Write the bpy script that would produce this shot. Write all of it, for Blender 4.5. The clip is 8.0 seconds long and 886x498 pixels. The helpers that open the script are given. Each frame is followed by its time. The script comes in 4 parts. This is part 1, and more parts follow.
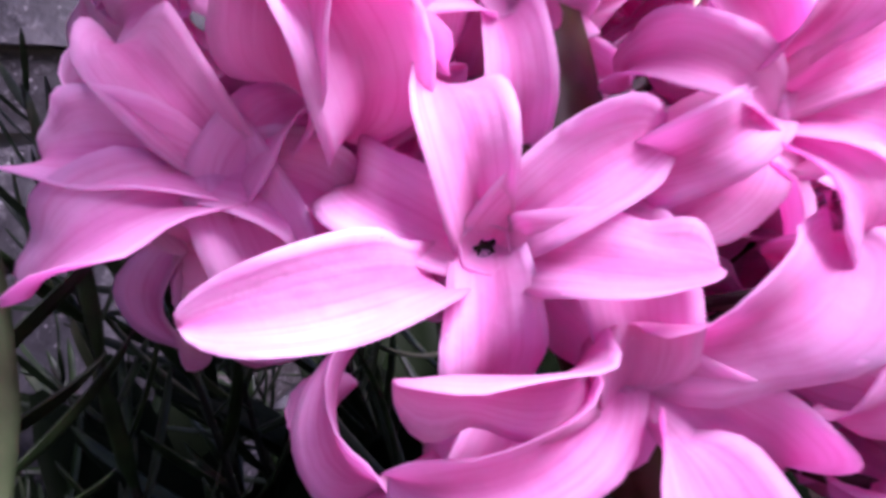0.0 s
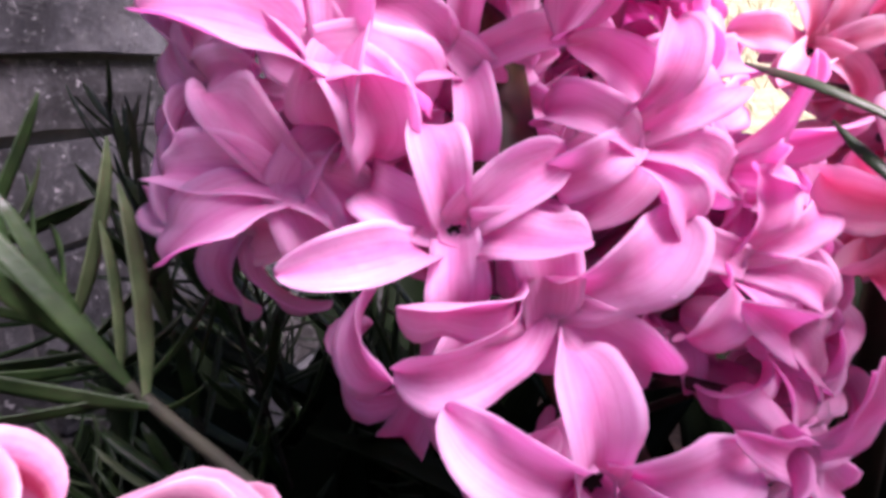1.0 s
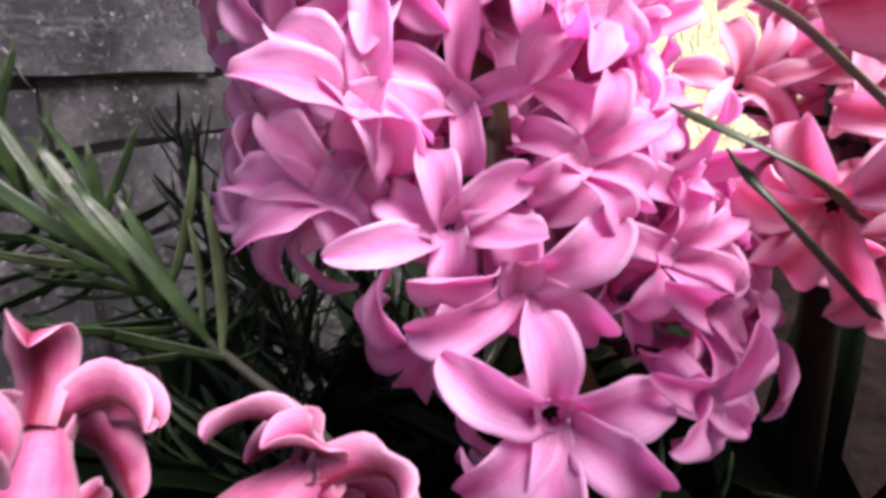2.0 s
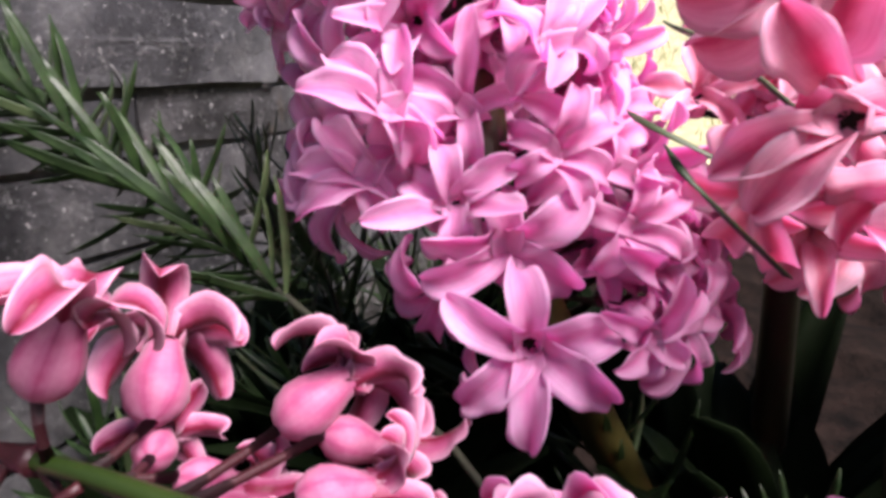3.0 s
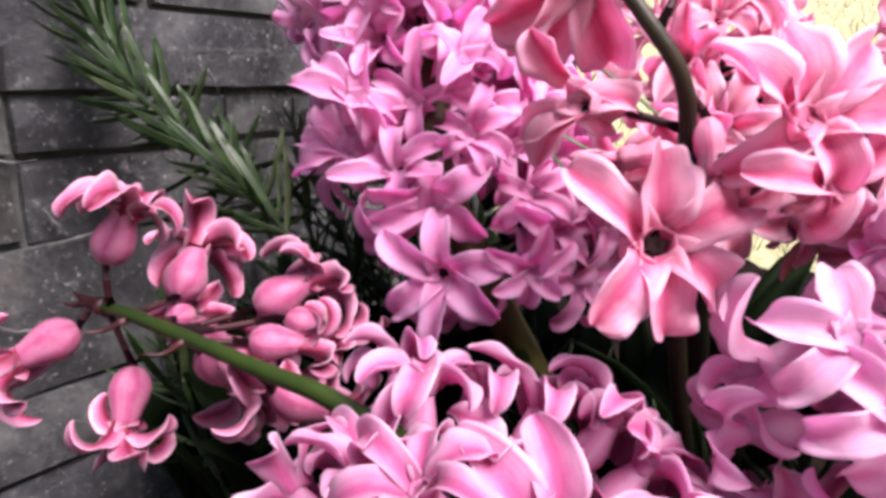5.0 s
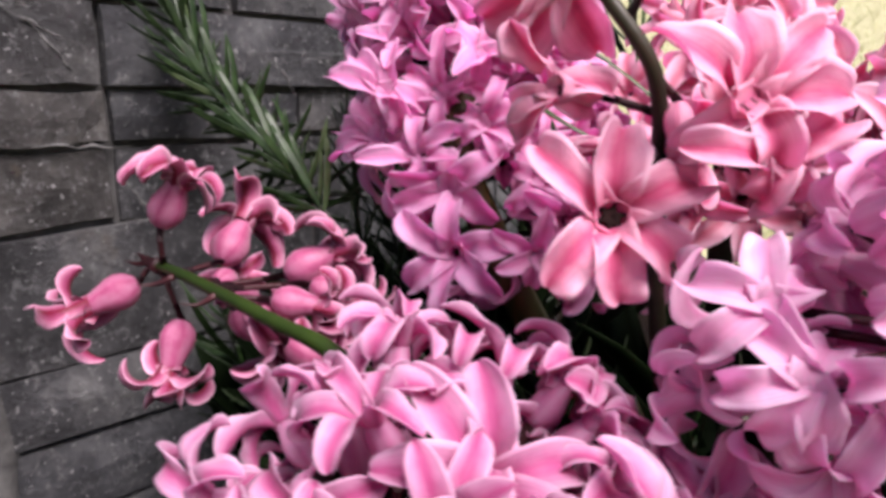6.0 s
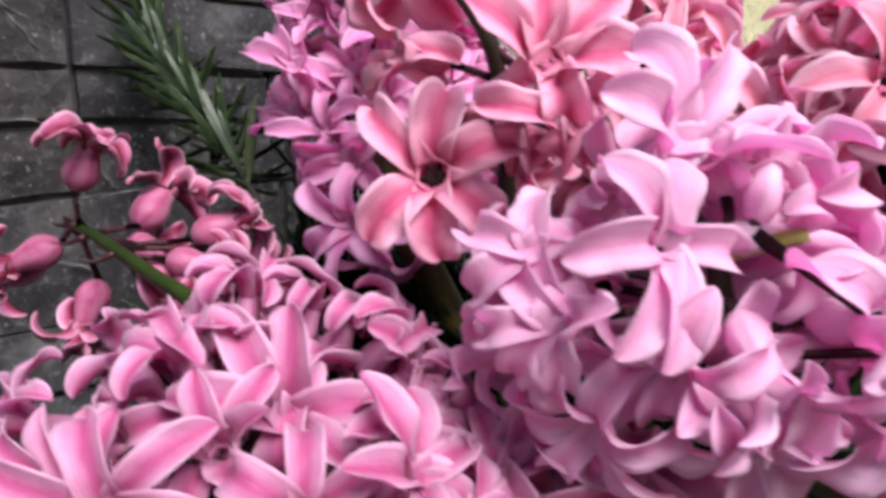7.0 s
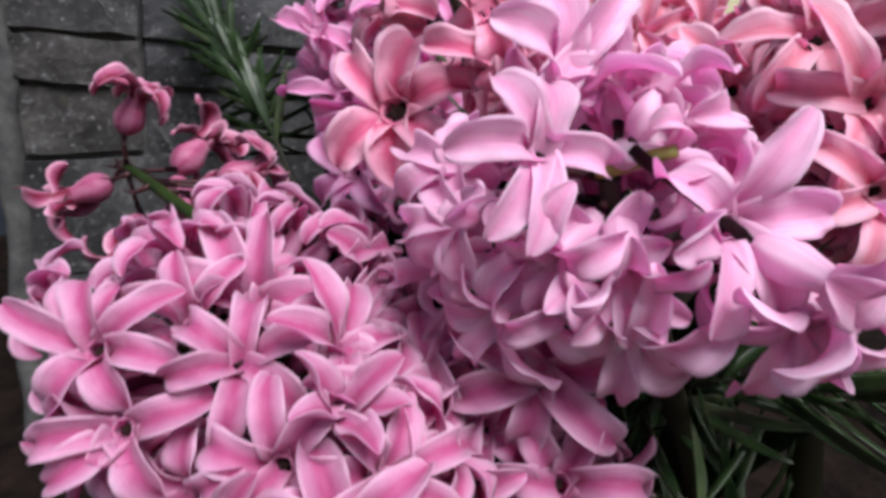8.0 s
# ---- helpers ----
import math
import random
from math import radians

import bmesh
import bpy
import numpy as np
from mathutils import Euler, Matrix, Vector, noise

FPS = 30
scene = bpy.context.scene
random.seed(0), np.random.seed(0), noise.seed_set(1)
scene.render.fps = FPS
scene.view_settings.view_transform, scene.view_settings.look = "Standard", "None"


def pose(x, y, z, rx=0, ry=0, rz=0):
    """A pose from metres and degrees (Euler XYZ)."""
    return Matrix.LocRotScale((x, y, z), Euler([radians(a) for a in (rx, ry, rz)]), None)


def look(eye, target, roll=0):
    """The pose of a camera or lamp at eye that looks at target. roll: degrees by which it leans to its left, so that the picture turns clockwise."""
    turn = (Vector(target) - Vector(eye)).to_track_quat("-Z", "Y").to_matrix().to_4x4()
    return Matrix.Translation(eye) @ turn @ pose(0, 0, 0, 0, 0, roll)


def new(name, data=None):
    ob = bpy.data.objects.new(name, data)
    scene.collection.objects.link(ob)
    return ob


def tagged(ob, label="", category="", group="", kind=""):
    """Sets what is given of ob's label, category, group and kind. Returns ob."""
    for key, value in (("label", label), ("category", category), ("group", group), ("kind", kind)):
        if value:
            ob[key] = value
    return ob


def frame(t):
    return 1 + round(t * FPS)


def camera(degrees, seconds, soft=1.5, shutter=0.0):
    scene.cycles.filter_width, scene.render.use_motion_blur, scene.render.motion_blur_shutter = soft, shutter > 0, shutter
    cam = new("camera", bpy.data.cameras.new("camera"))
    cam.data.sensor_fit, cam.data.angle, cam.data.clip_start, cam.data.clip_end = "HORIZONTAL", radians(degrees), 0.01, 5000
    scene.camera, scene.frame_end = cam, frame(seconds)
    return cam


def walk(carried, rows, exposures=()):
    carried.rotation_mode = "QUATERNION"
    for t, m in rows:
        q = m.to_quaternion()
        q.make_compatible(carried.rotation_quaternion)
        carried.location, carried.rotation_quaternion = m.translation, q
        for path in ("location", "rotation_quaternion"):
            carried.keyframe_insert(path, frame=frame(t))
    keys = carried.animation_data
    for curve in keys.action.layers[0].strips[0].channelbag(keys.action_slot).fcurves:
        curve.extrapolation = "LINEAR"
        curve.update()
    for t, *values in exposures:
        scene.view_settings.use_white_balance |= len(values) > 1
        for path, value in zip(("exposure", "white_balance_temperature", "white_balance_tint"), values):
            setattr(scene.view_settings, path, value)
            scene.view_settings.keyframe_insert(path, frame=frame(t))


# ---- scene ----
cam = camera(68.8, 8.0, soft=3.6, shutter=0.5)
PATH = [
    (0, (0.00632, -0.03787, 0.26981), (-0.6860, 1.7724, -0.2237), -2.31),
    (0.5, (0.01151, -0.04683, 0.27474), (-0.6614, 1.7483, -0.2952), -2.14),
    (1, (0.01662, -0.05900, 0.27602), (-0.6868, 1.7285, -0.2808), -2.71),
    (1.5, (0.02133, -0.06806, 0.27882), (-0.6976, 1.7138, -0.2762), -2.68),
    (3, (0.04616, -0.10407, 0.28323), (-0.8492, 1.6031, -0.2498), -3.17),
    (3.5, (0.05836, -0.11383, 0.28204), (-0.9109, 1.5561, -0.2393), -2.74),
    (4, (0.07328, -0.12282, 0.28287), (-0.9938, 1.4896, -0.2283), -2.76),
    (4.5, (0.09135, -0.12112, 0.27968), (-1.0555, 1.4435, -0.2070), -2.39),
    (5.8, (0.12181, -0.12760, 0.27740), (-1.2270, 1.2815, -0.1645), -1.13),
    (6, (0.12860, -0.11940, 0.27286), (-1.2909, 1.2211, -0.1610), -1.22),
    (6.5, (0.14366, -0.10978, 0.27066), (-1.3358, 1.1635, -0.1650), -0.98),
    (7, (0.15873, -0.09597, 0.26533), (-1.3384, 1.1598, -0.1609), -0.19),
    (7.5, (0.17225, -0.09025, 0.25991), (-1.3698, 1.1052, -0.1796), 0.62),
    (8, (0.18816, -0.08917, 0.25381), (-1.4426, 0.9913, -0.1622), 1.77),
]
# stops, kelvin, tint: darker towards the end, more magenta at the start
EXPOSURES = [(0.0, 1.04, 5850, 62), (0.7, 0.94, 6150, 52), (1.5, 0.84, 6400, 40), (3.0, 0.78, 6600, 27), (4.5, 0.77, 6600, 27), (6.0, 0.39, 6600, 25), (7.0, 0.11, 6450, 23), (8.0, -0.17, 6200, 16)]
walk(cam, [(t, look(eye, target, roll)) for t, eye, target, roll in PATH], EXPOSURES)


# ---------------------------------------------------------------- world and light
SUN_AZ, SUN_EL = -11.0, 54.0
world = bpy.data.worlds.new("world")
scene.world = world
world.use_nodes = True
wn = world.node_tree
sky = wn.nodes.new("ShaderNodeTexSky")
sky.sky_type = "NISHITA"
sky.sun_disc = False
sky.sun_elevation = radians(SUN_EL)
sky.sun_rotation = radians(90 - SUN_AZ)
wn.links.new(sky.outputs[0], wn.nodes["Background"].inputs[0])
wn.nodes["Background"].inputs[1].default_value = 0.082
sun_data = bpy.data.lights.new("sun", "SUN")
sun_data.energy, sun_data.angle, sun_data.color = 7.2, radians(32), (1.0, 0.97, 0.94)
sun = new("sun", sun_data)
sun_dir = Vector((math.cos(radians(SUN_AZ)) * math.cos(radians(SUN_EL)), math.sin(radians(SUN_AZ)) * math.cos(radians(SUN_EL)), math.sin(radians(SUN_EL))))
sun.matrix_world = look(sun_dir * 5, (0, 0, 0))

# ---------------------------------------------------------------- materials


def material(name):
    m = bpy.data.materials.new(name)
    m.use_nodes = True
    nt = m.node_tree
    return m, nt, nt.nodes["Principled BSDF"], nt.nodes["Material Output"]


def ramp(nt, stops, source):
    r = nt.nodes.new("ShaderNodeValToRGB")
    els = r.color_ramp.elements
    while len(els) < len(stops):
        els.new(0.5)
    for e, (p, c) in zip(els, stops):
        e.position, e.color = p, (*c, 1)
    nt.links.new(source, r.inputs[0])
    return r.outputs[0]


def noise_tex(nt, scale, detail=4.0, rough=0.55, coords="Object", stretch=None):
    tc = nt.nodes.new("ShaderNodeTexCoord")
    n = nt.nodes.new("ShaderNodeTexNoise")
    n.inputs["Scale"].default_value, n.inputs["Detail"].default_value, n.inputs["Roughness"].default_value = scale, detail, rough
    src = tc.outputs[coords]
    if stretch:
        mp = nt.nodes.new("ShaderNodeMapping")
        mp.inputs["Scale"].default_value = stretch
        nt.links.new(src, mp.inputs["Vector"])
        src = mp.outputs[0]
    nt.links.new(src, n.inputs["Vector"])
    return n.outputs[0]


def mix_color(nt, fac, a, b, mode="MIX"):
    m = nt.nodes.new("ShaderNodeMix")
    m.data_type, m.blend_type = "RGBA", mode
    for sock, v in ((m.inputs[0], fac), (m.inputs[6], a), (m.inputs[7], b)):
        if isinstance(v, (int, float)):
            sock.default_value = v
        elif isinstance(v, tuple):
            sock.default_value = (*v, 1)
        else:
            nt.links.new(v, sock)
    return m.outputs[2]


def math_node(nt, op, a, b=0.0):
    m = nt.nodes.new("ShaderNodeMath")
    m.operation = op
    for sock, v in ((m.inputs[0], a), (m.inputs[1], b)):
        if isinstance(v, (int, float)):
            sock.default_value = v
        else:
            nt.links.new(v, sock)
    return m.outputs[0]


def bump(nt, bsdf, height, strength, distance):
    b = nt.nodes.new("ShaderNodeBump")
    b.inputs["Strength"].default_value, b.inputs["Distance"].default_value = strength, distance
    nt.links.new(height, b.inputs["Height"])
    nt.links.new(b.outputs[0], bsdf.inputs["Normal"])


def petal_material(name, edge, body, stripe, thin=0.35):
    """Petal: pale rim, coloured body, deeper stripe down the middle, fine veins, some light let through."""
    m, nt, p, out = material(name)
    uv = nt.nodes.new("ShaderNodeUVMap")
    sep = nt.nodes.new("ShaderNodeSeparateXYZ")
    nt.links.new(uv.outputs[0], sep.inputs[0])
    across = math_node(nt, "ABSOLUTE", math_node(nt, "SUBTRACT", sep.outputs[0], 0.5))   # 0 middle, 0.5 rim
    wob = noise_tex(nt, 300.0, 4.0)
    shifted = math_node(nt, "ADD", across, math_node(nt, "MULTIPLY", math_node(nt, "SUBTRACT", wob, 0.5), 0.24))
    mid = tuple((a + b) / 2 for a, b in zip(edge, body))
    col = ramp(nt, [(0.0, stripe), (0.06, stripe), (0.25, body), (0.42, mid), (0.54, edge)], shifted)
    # the stripe fades towards the tip, the throat end is deeper
    col = mix_color(nt, ramp(nt, [(0.0, (0.6,) * 3), (0.22, (0.12,) * 3), (0.6, (0.0,) * 3), (1.0, (0.0,) * 3)], sep.outputs[1]), col, stripe)
    info = nt.nodes.new("ShaderNodeObjectInfo")
    tone = ramp(nt, [(0.0, (0.90, 0.84, 0.87)), (0.5, (1, 1, 1)), (1.0, (1.0, 1.0, 1.0))], info.outputs["Random"])
    col = mix_color(nt, 1.0, col, tone, "MULTIPLY")
    blot = ramp(nt, [(0.35, (0.92, 0.87, 0.90)), (0.6, (1, 1, 1))], noise_tex(nt, 130.0, 5.0))
    col = mix_color(nt, 1.0, col, blot, "MULTIPLY")
    # fine lengthwise streaks, different on every petal
    shift = nt.nodes.new("ShaderNodeCombineXYZ")
    nt.links.new(math_node(nt, "MULTIPLY", info.outputs["Random"], 60.0), shift.inputs[2])
    stretch = nt.nodes.new("ShaderNodeVectorMath")
    stretch.operation = "MULTIPLY_ADD"
    stretch.inputs[1].default_value = (26.0, 2.2, 1.0)
    nt.links.new(uv.outputs[0], stretch.inputs[0])
    nt.links.new(shift.outputs[0], stretch.inputs[2])
    streak = nt.nodes.new("ShaderNodeTexNoise")
    streak.inputs["Scale"].default_value, streak.inputs["Detail"].default_value = 1.0, 5.0
    nt.links.new(stretch.outputs[0], streak.inputs["Vector"])
    col = mix_color(nt, 1.0, col, ramp(nt, [(0.32, (0.93, 0.78, 0.86)), (0.52, (1, 1, 1))], streak.outputs[0]), "MULTIPLY")
    nt.links.new(col, p.inputs["Base Color"])
    p.inputs["Roughness"].default_value = 0.5
    p.inputs["Specular IOR Level"].default_value = 0.3
    p.inputs["Sheen Weight"].default_value = 0.15
    veins = nt.nodes.new("ShaderNodeTexWave")
    veins.inputs["Scale"].default_value, veins.inputs["Distortion"].default_value = 3.2, 1.2
    nt.links.new(uv.outputs[0], veins.inputs["Vector"])
    grain = math_node(nt, "ADD", math_node(nt, "MULTIPLY", veins.outputs[1], 0.12), noise_tex(nt, 700.0, 3.0))
    bump(nt, p, grain, 0.3, 0.0004)
    tr = nt.nodes.new("ShaderNodeBsdfTranslucent")
    nt.links.new(mix_color(nt, 1.0, col, (1.0, 0.68, 0.90), "MULTIPLY"), tr.inputs[0])
    mx = nt.nodes.new("ShaderNodeMixShader")
    mx.inputs[0].default_value = thin
    nt.links.new(p.outputs[0], mx.inputs[1])
    nt.links.new(tr.outputs[0], mx.inputs[2])
    nt.links.new(mx.outputs[0], out.inputs[0])
    return m


def plain_material(name, dark, light, scale, rough=0.6, bump_mm=0.3, spread=(0.3, 0.7), stretch=None, spec=0.4):
    m, nt, p, out = material(name)
    n = noise_tex(nt, scale, 6.0, 0.6, stretch=stretch)
    col = ramp(nt, [(spread[0], dark), (spread[1], light)], n)
    nt.links.new(col, p.inputs["Base Color"])
    p.inputs["Roughness"].default_value = rough
    p.inputs["Specular IOR Level"].default_value = spec
    bump(nt, p, noise_tex(nt, scale * 4, 4.0), 0.6, bump_mm / 1000)
    return m


def stone_material():
    m, nt, p, out = material("slate_stone")
    info = nt.nodes.new("ShaderNodeObjectInfo")
    tc = nt.nodes.new("ShaderNodeTexCoord")
    move = nt.nodes.new("ShaderNodeVectorMath")
    move.operation = "ADD"
    nt.links.new(tc.outputs["Object"], move.inputs[0])
    nt.links.new(math_node(nt, "MULTIPLY", info.outputs["Random"], 7.0), move.inputs[1])
    at_stone = move.outputs[0]

    def stone_noise(scale, detail, rough):
        n = nt.nodes.new("ShaderNodeTexNoise")
        n.inputs["Scale"].default_value, n.inputs["Detail"].default_value, n.inputs["Roughness"].default_value = scale, detail, rough
        nt.links.new(at_stone, n.inputs["Vector"])
        return n.outputs[0]

    big = stone_noise(22.0, 6.0, 0.65)
    fine = stone_noise(230.0, 9.0, 0.78)
    base = ramp(nt, [(0.30, (0.009, 0.0093, 0.0096)), (0.5, (0.055, 0.056, 0.058)), (0.70, (0.165, 0.166, 0.162))], big)
    tint = ramp(nt, [(0.0, (0.8, 0.82, 0.86)), (0.6, (1, 1, 1)), (1.0, (1.25, 1.15, 1.0))], info.outputs["Random"])
    base = mix_color(nt, 1.0, base, tint, "MULTIPLY")
    base = mix_color(nt, ramp(nt, [(0.54, (0, 0, 0)), (0.63, (0.95, 0.95, 0.95))], fine), base, (0.15, 0.152, 0.15))
    # pale scratches and mineral veins
    v = nt.nodes.new("ShaderNodeTexVoronoi")
    v.feature = "DISTANCE_TO_EDGE"
    v.inputs["Scale"].default_value = 11.0
    warp = nt.nodes.new("ShaderNodeVectorMath")
    warp.operation = "MULTIPLY_ADD"
    nz = nt.nodes.new("ShaderNodeTexNoise")
    nz.inputs["Scale"].default_value = 20.0
    nt.links.new(at_stone, nz.inputs["Vector"])
    nt.links.new(nz.outputs[1], warp.inputs[0])
    warp.inputs[1].default_value = (0.06, 0.06, 0.06)
    nt.links.new(at_stone, warp.inputs[2])
    nt.links.new(warp.outputs[0], v.inputs["Vector"])
    vein = ramp(nt, [(0.0, (0.55,) * 3), (0.03, (0.0,) * 3)], v.outputs["Distance"])
    base = mix_color(nt, math_node(nt, "MULTIPLY", vein, ramp(nt, [(0.52, (0,) * 3), (0.66, (1,) * 3)], big)), base, (0.13, 0.13, 0.125))
    # slanting scuffs and small white specks
    slant = nt.nodes.new("ShaderNodeMapping")
    slant.inputs["Rotation"].default_value, slant.inputs["Scale"].default_value = (radians(38), 0, 0), (1.0, 0.16, 1.0)
    nt.links.new(at_stone, slant.inputs["Vector"])
    scuff = nt.nodes.new("ShaderNodeTexNoise")
    scuff.inputs["Scale"].default_value, scuff.inputs["Detail"].default_value, scuff.inputs["Roughness"].default_value = 95.0, 8.0, 0.7
    nt.links.new(slant.outputs[0], scuff.inputs["Vector"])
    dust = stone_noise(14.0, 4.0, 0.6)
    base = mix_color(nt, math_node(nt, "MULTIPLY", ramp(nt, [(0.56, (0,) * 3), (0.72, (0.8,) * 3)], scuff.outputs[0]), ramp(nt, [(0.42, (0,) * 3), (0.62, (1,) * 3)], dust)), base, (0.23, 0.235, 0.235))
    base = mix_color(nt, ramp(nt, [(0.66, (0,) * 3), (0.71, (0.9,) * 3)], stone_noise(420.0, 3.0, 0.5)), base, (0.30, 0.30, 0.295))
    # rusty flakes on a few stones
    base = mix_color(nt, math_node(nt, "MULTIPLY", ramp(nt, [(0.60, (0,) * 3), (0.68, (0.55,) * 3)], stone_noise(31.0, 5.0, 0.7)), ramp(nt, [(0.55, (0,) * 3), (0.7, (1,) * 3)], info.outputs["Random"])), base, (0.11, 0.085, 0.055))
    nt.links.new(base, p.inputs["Base Color"])
    p.inputs["Roughness"].default_value = 0.62
    p.inputs["Specular IOR Level"].default_value = 0.25
    h = math_node(nt, "ADD", math_node(nt, "MULTIPLY", big, 2.0), fine)
    bump(nt, p, h, 1.0, 0.0035)
    return m


MAUVE = petal_material("mauve_petal", (0.97, 0.76, 0.93), (0.95, 0.64, 0.86), (0.89, 0.41, 0.70), 0.62)
ROSE = petal_material("rose_petal", (0.97, 0.78, 0.86), (0.93, 0.52, 0.67), (0.76, 0.16, 0.33), 0.52)
PALE = petal_material("pale_lilac_petal", (0.98, 0.87, 0.96), (0.97, 0.79, 0.92), (0.93, 0.57, 0.79), 0.58)
BLUSH = petal_material("blush_petal", (0.98, 0.88, 0.91), (0.97, 0.72, 0.80), (0.88, 0.38, 0.50), 0.6)
PINK = petal_material("pink_petal", (0.89, 0.72, 0.84), (0.75, 0.37, 0.58), (0.64, 0.15, 0.36), 0.55)
WILT = petal_material("fading_petal", (0.80, 0.49, 0.62), (0.46, 0.10, 0.22), (0.20, 0.007, 0.036), 0.34)
STEM_GREEN = plain_material("fresh_stem", (0.006, 0.017, 0.0015), (0.020, 0.040, 0.003), 60, 0.45, 0.2, stretch=(1, 1, 0.2))
STEM_OLIVE = plain_material("olive_stem", (0.018, 0.016, 0.003), (0.070, 0.060, 0.011), 70, 0.5, 0.25, stretch=(1, 1, 0.2))
STEM_DARK = plain_material("bronze_stem", (0.006, 0.005, 0.002), (0.026, 0.021, 0.006), 70, 0.5, 0.25, stretch=(1, 1, 0.2))
PEDICEL = plain_material("pedicel", (0.018, 0.002, 0.004), (0.045, 0.008, 0.010), 200, 0.5, 0.1)
OLIVE = plain_material("olive_pedicel", (0.16, 0.16, 0.03), (0.34, 0.32, 0.08), 120, 0.5, 0.15)
ANTHER = plain_material("anther", (0.008, 0.004, 0.005), (0.03, 0.014, 0.012), 900, 0.9, 0.1, spec=0.1)
NEEDLE = plain_material("rosemary_green", (0.0035, 0.012, 0.003), (0.021, 0.047, 0.012), 160, 0.45, 0.15, spec=0.35)
NEEDLE_PALE = plain_material("rosemary_pale", (0.02, 0.042, 0.014), (0.07, 0.10, 0.042), 160, 0.45, 0.15)
WOOD = plain_material("rosemary_wood", (0.006, 0.007, 0.003), (0.018, 0.020, 0.008), 150, 0.8, 0.4)
# dark soil taken near black: shade beneath the plants is painted in
SOIL_SHADE = plain_material("soil", (0.003, 0.0025, 0.002), (0.014, 0.009, 0.007), 60, 1.0, 4.0, spec=0.05)
# strap leaves near black: deep shade under the flowers is in the colour
STRAP_SHADE = plain_material("strap_leaf_shade", (0.002, 0.0045, 0.0015), (0.006, 0.012, 0.004), 40, 0.65, 0.3, stretch=(1, 1, 0.15), spec=0.04)
LAWN = plain_material("dry_lawn", (0.22, 0.22, 0.11), (0.46, 0.44, 0.26), 30, 0.9, 6.0)
GRASS = plain_material("grass_blade", (0.20, 0.24, 0.09), (0.52, 0.50, 0.28), 25, 0.6, 0.3)
STONE = stone_material()
MORTAR = plain_material("mortar", (0.025, 0.025, 0.024), (0.085, 0.085, 0.08), 80, 0.9, 1.0)
CHALK = plain_material("chalky_scratch", (0.05, 0.05, 0.048), (0.17, 0.17, 0.165), 300, 0.95, 0.4)
NAVY = plain_material("dark_blue_paint", (0.006, 0.010, 0.016), (0.014, 0.022, 0.032), 9, 0.6, 0.5)

# ---------------------------------------------------------------- mesh helpers


def mesh_of(name, verts, faces, mat, uvs=None, smooth=True):
    me = bpy.data.meshes.new(name)
    me.from_pydata([tuple(map(float, v)) for v in verts], [], faces)
    me.materials.append(mat)
    if uvs is not None:
        layer = me.uv_layers.new(name="UVMap")
        for loop in me.loops:
            layer.data[loop.index].uv = uvs[loop.vertex_index]
    if smooth:
        me.polygons.foreach_set("use_smooth", [True] * len(me.polygons))
    me.update()
    return me


def put(name, me, parent=None, m=None, label=""):
    ob = new(name, me)
    ob.parent = parent
    if m is not None:
        ob.matrix_basis = m
    return tagged(ob, label)


def tube_mesh(name, points, radii, mat, sides=10, ridges=0.0, cap=True):
    """A tube along points."""
    pts = [Vector(p) for p in points]
    verts, faces = [], []
    side = Vector((0, 1, 0.01))
    for i, p in enumerate(pts):
        t = (pts[min(i + 1, len(pts) - 1)] - pts[max(i - 1, 0)]).normalized()
        a = (side - t * side.dot(t)).normalized()
        side = a
        b = t.cross(a)
        for k in range(sides):
            ang = 2 * math.pi * k / sides
            r = radii[i] * (1 + ridges * (1 if k % 2 else -1))
            verts.append(p + (a * math.cos(ang) + b * math.sin(ang)) * r)
    for i in range(len(pts) - 1):
        for k in range(sides):
            faces.append((i * sides + k, i * sides + (k + 1) % sides, (i + 1) * sides + (k + 1) % sides, (i + 1) * sides + k))
    if cap:
        faces.append(tuple(range(sides - 1, -1, -1)))
        n = (len(pts) - 1) * sides
        faces.append(tuple(range(n, n + sides)))
    return mesh_of(name, verts, faces, mat)


def curve_points(ctrl, n):
    """Points along a smooth curve through ctrl."""
    c = [Vector(p) for p in ctrl]
    c = [c[0] * 2 - c[1]] + c + [c[-1] * 2 - c[-2]]
    out = []
    for i in range(n):
        u = i / (n - 1) * (len(c) - 3)
        k = min(int(u), len(c) - 4)
        f = u - k
        p0, p1, p2, p3 = c[k:k + 4]
        out.append(0.5 * (2 * p1 + (p2 - p0) * f + (2 * p0 - 5 * p1 + 4 * p2 - p3) * f * f + (3 * p1 - p0 - 3 * p2 + p3) * f ** 3))
    return out


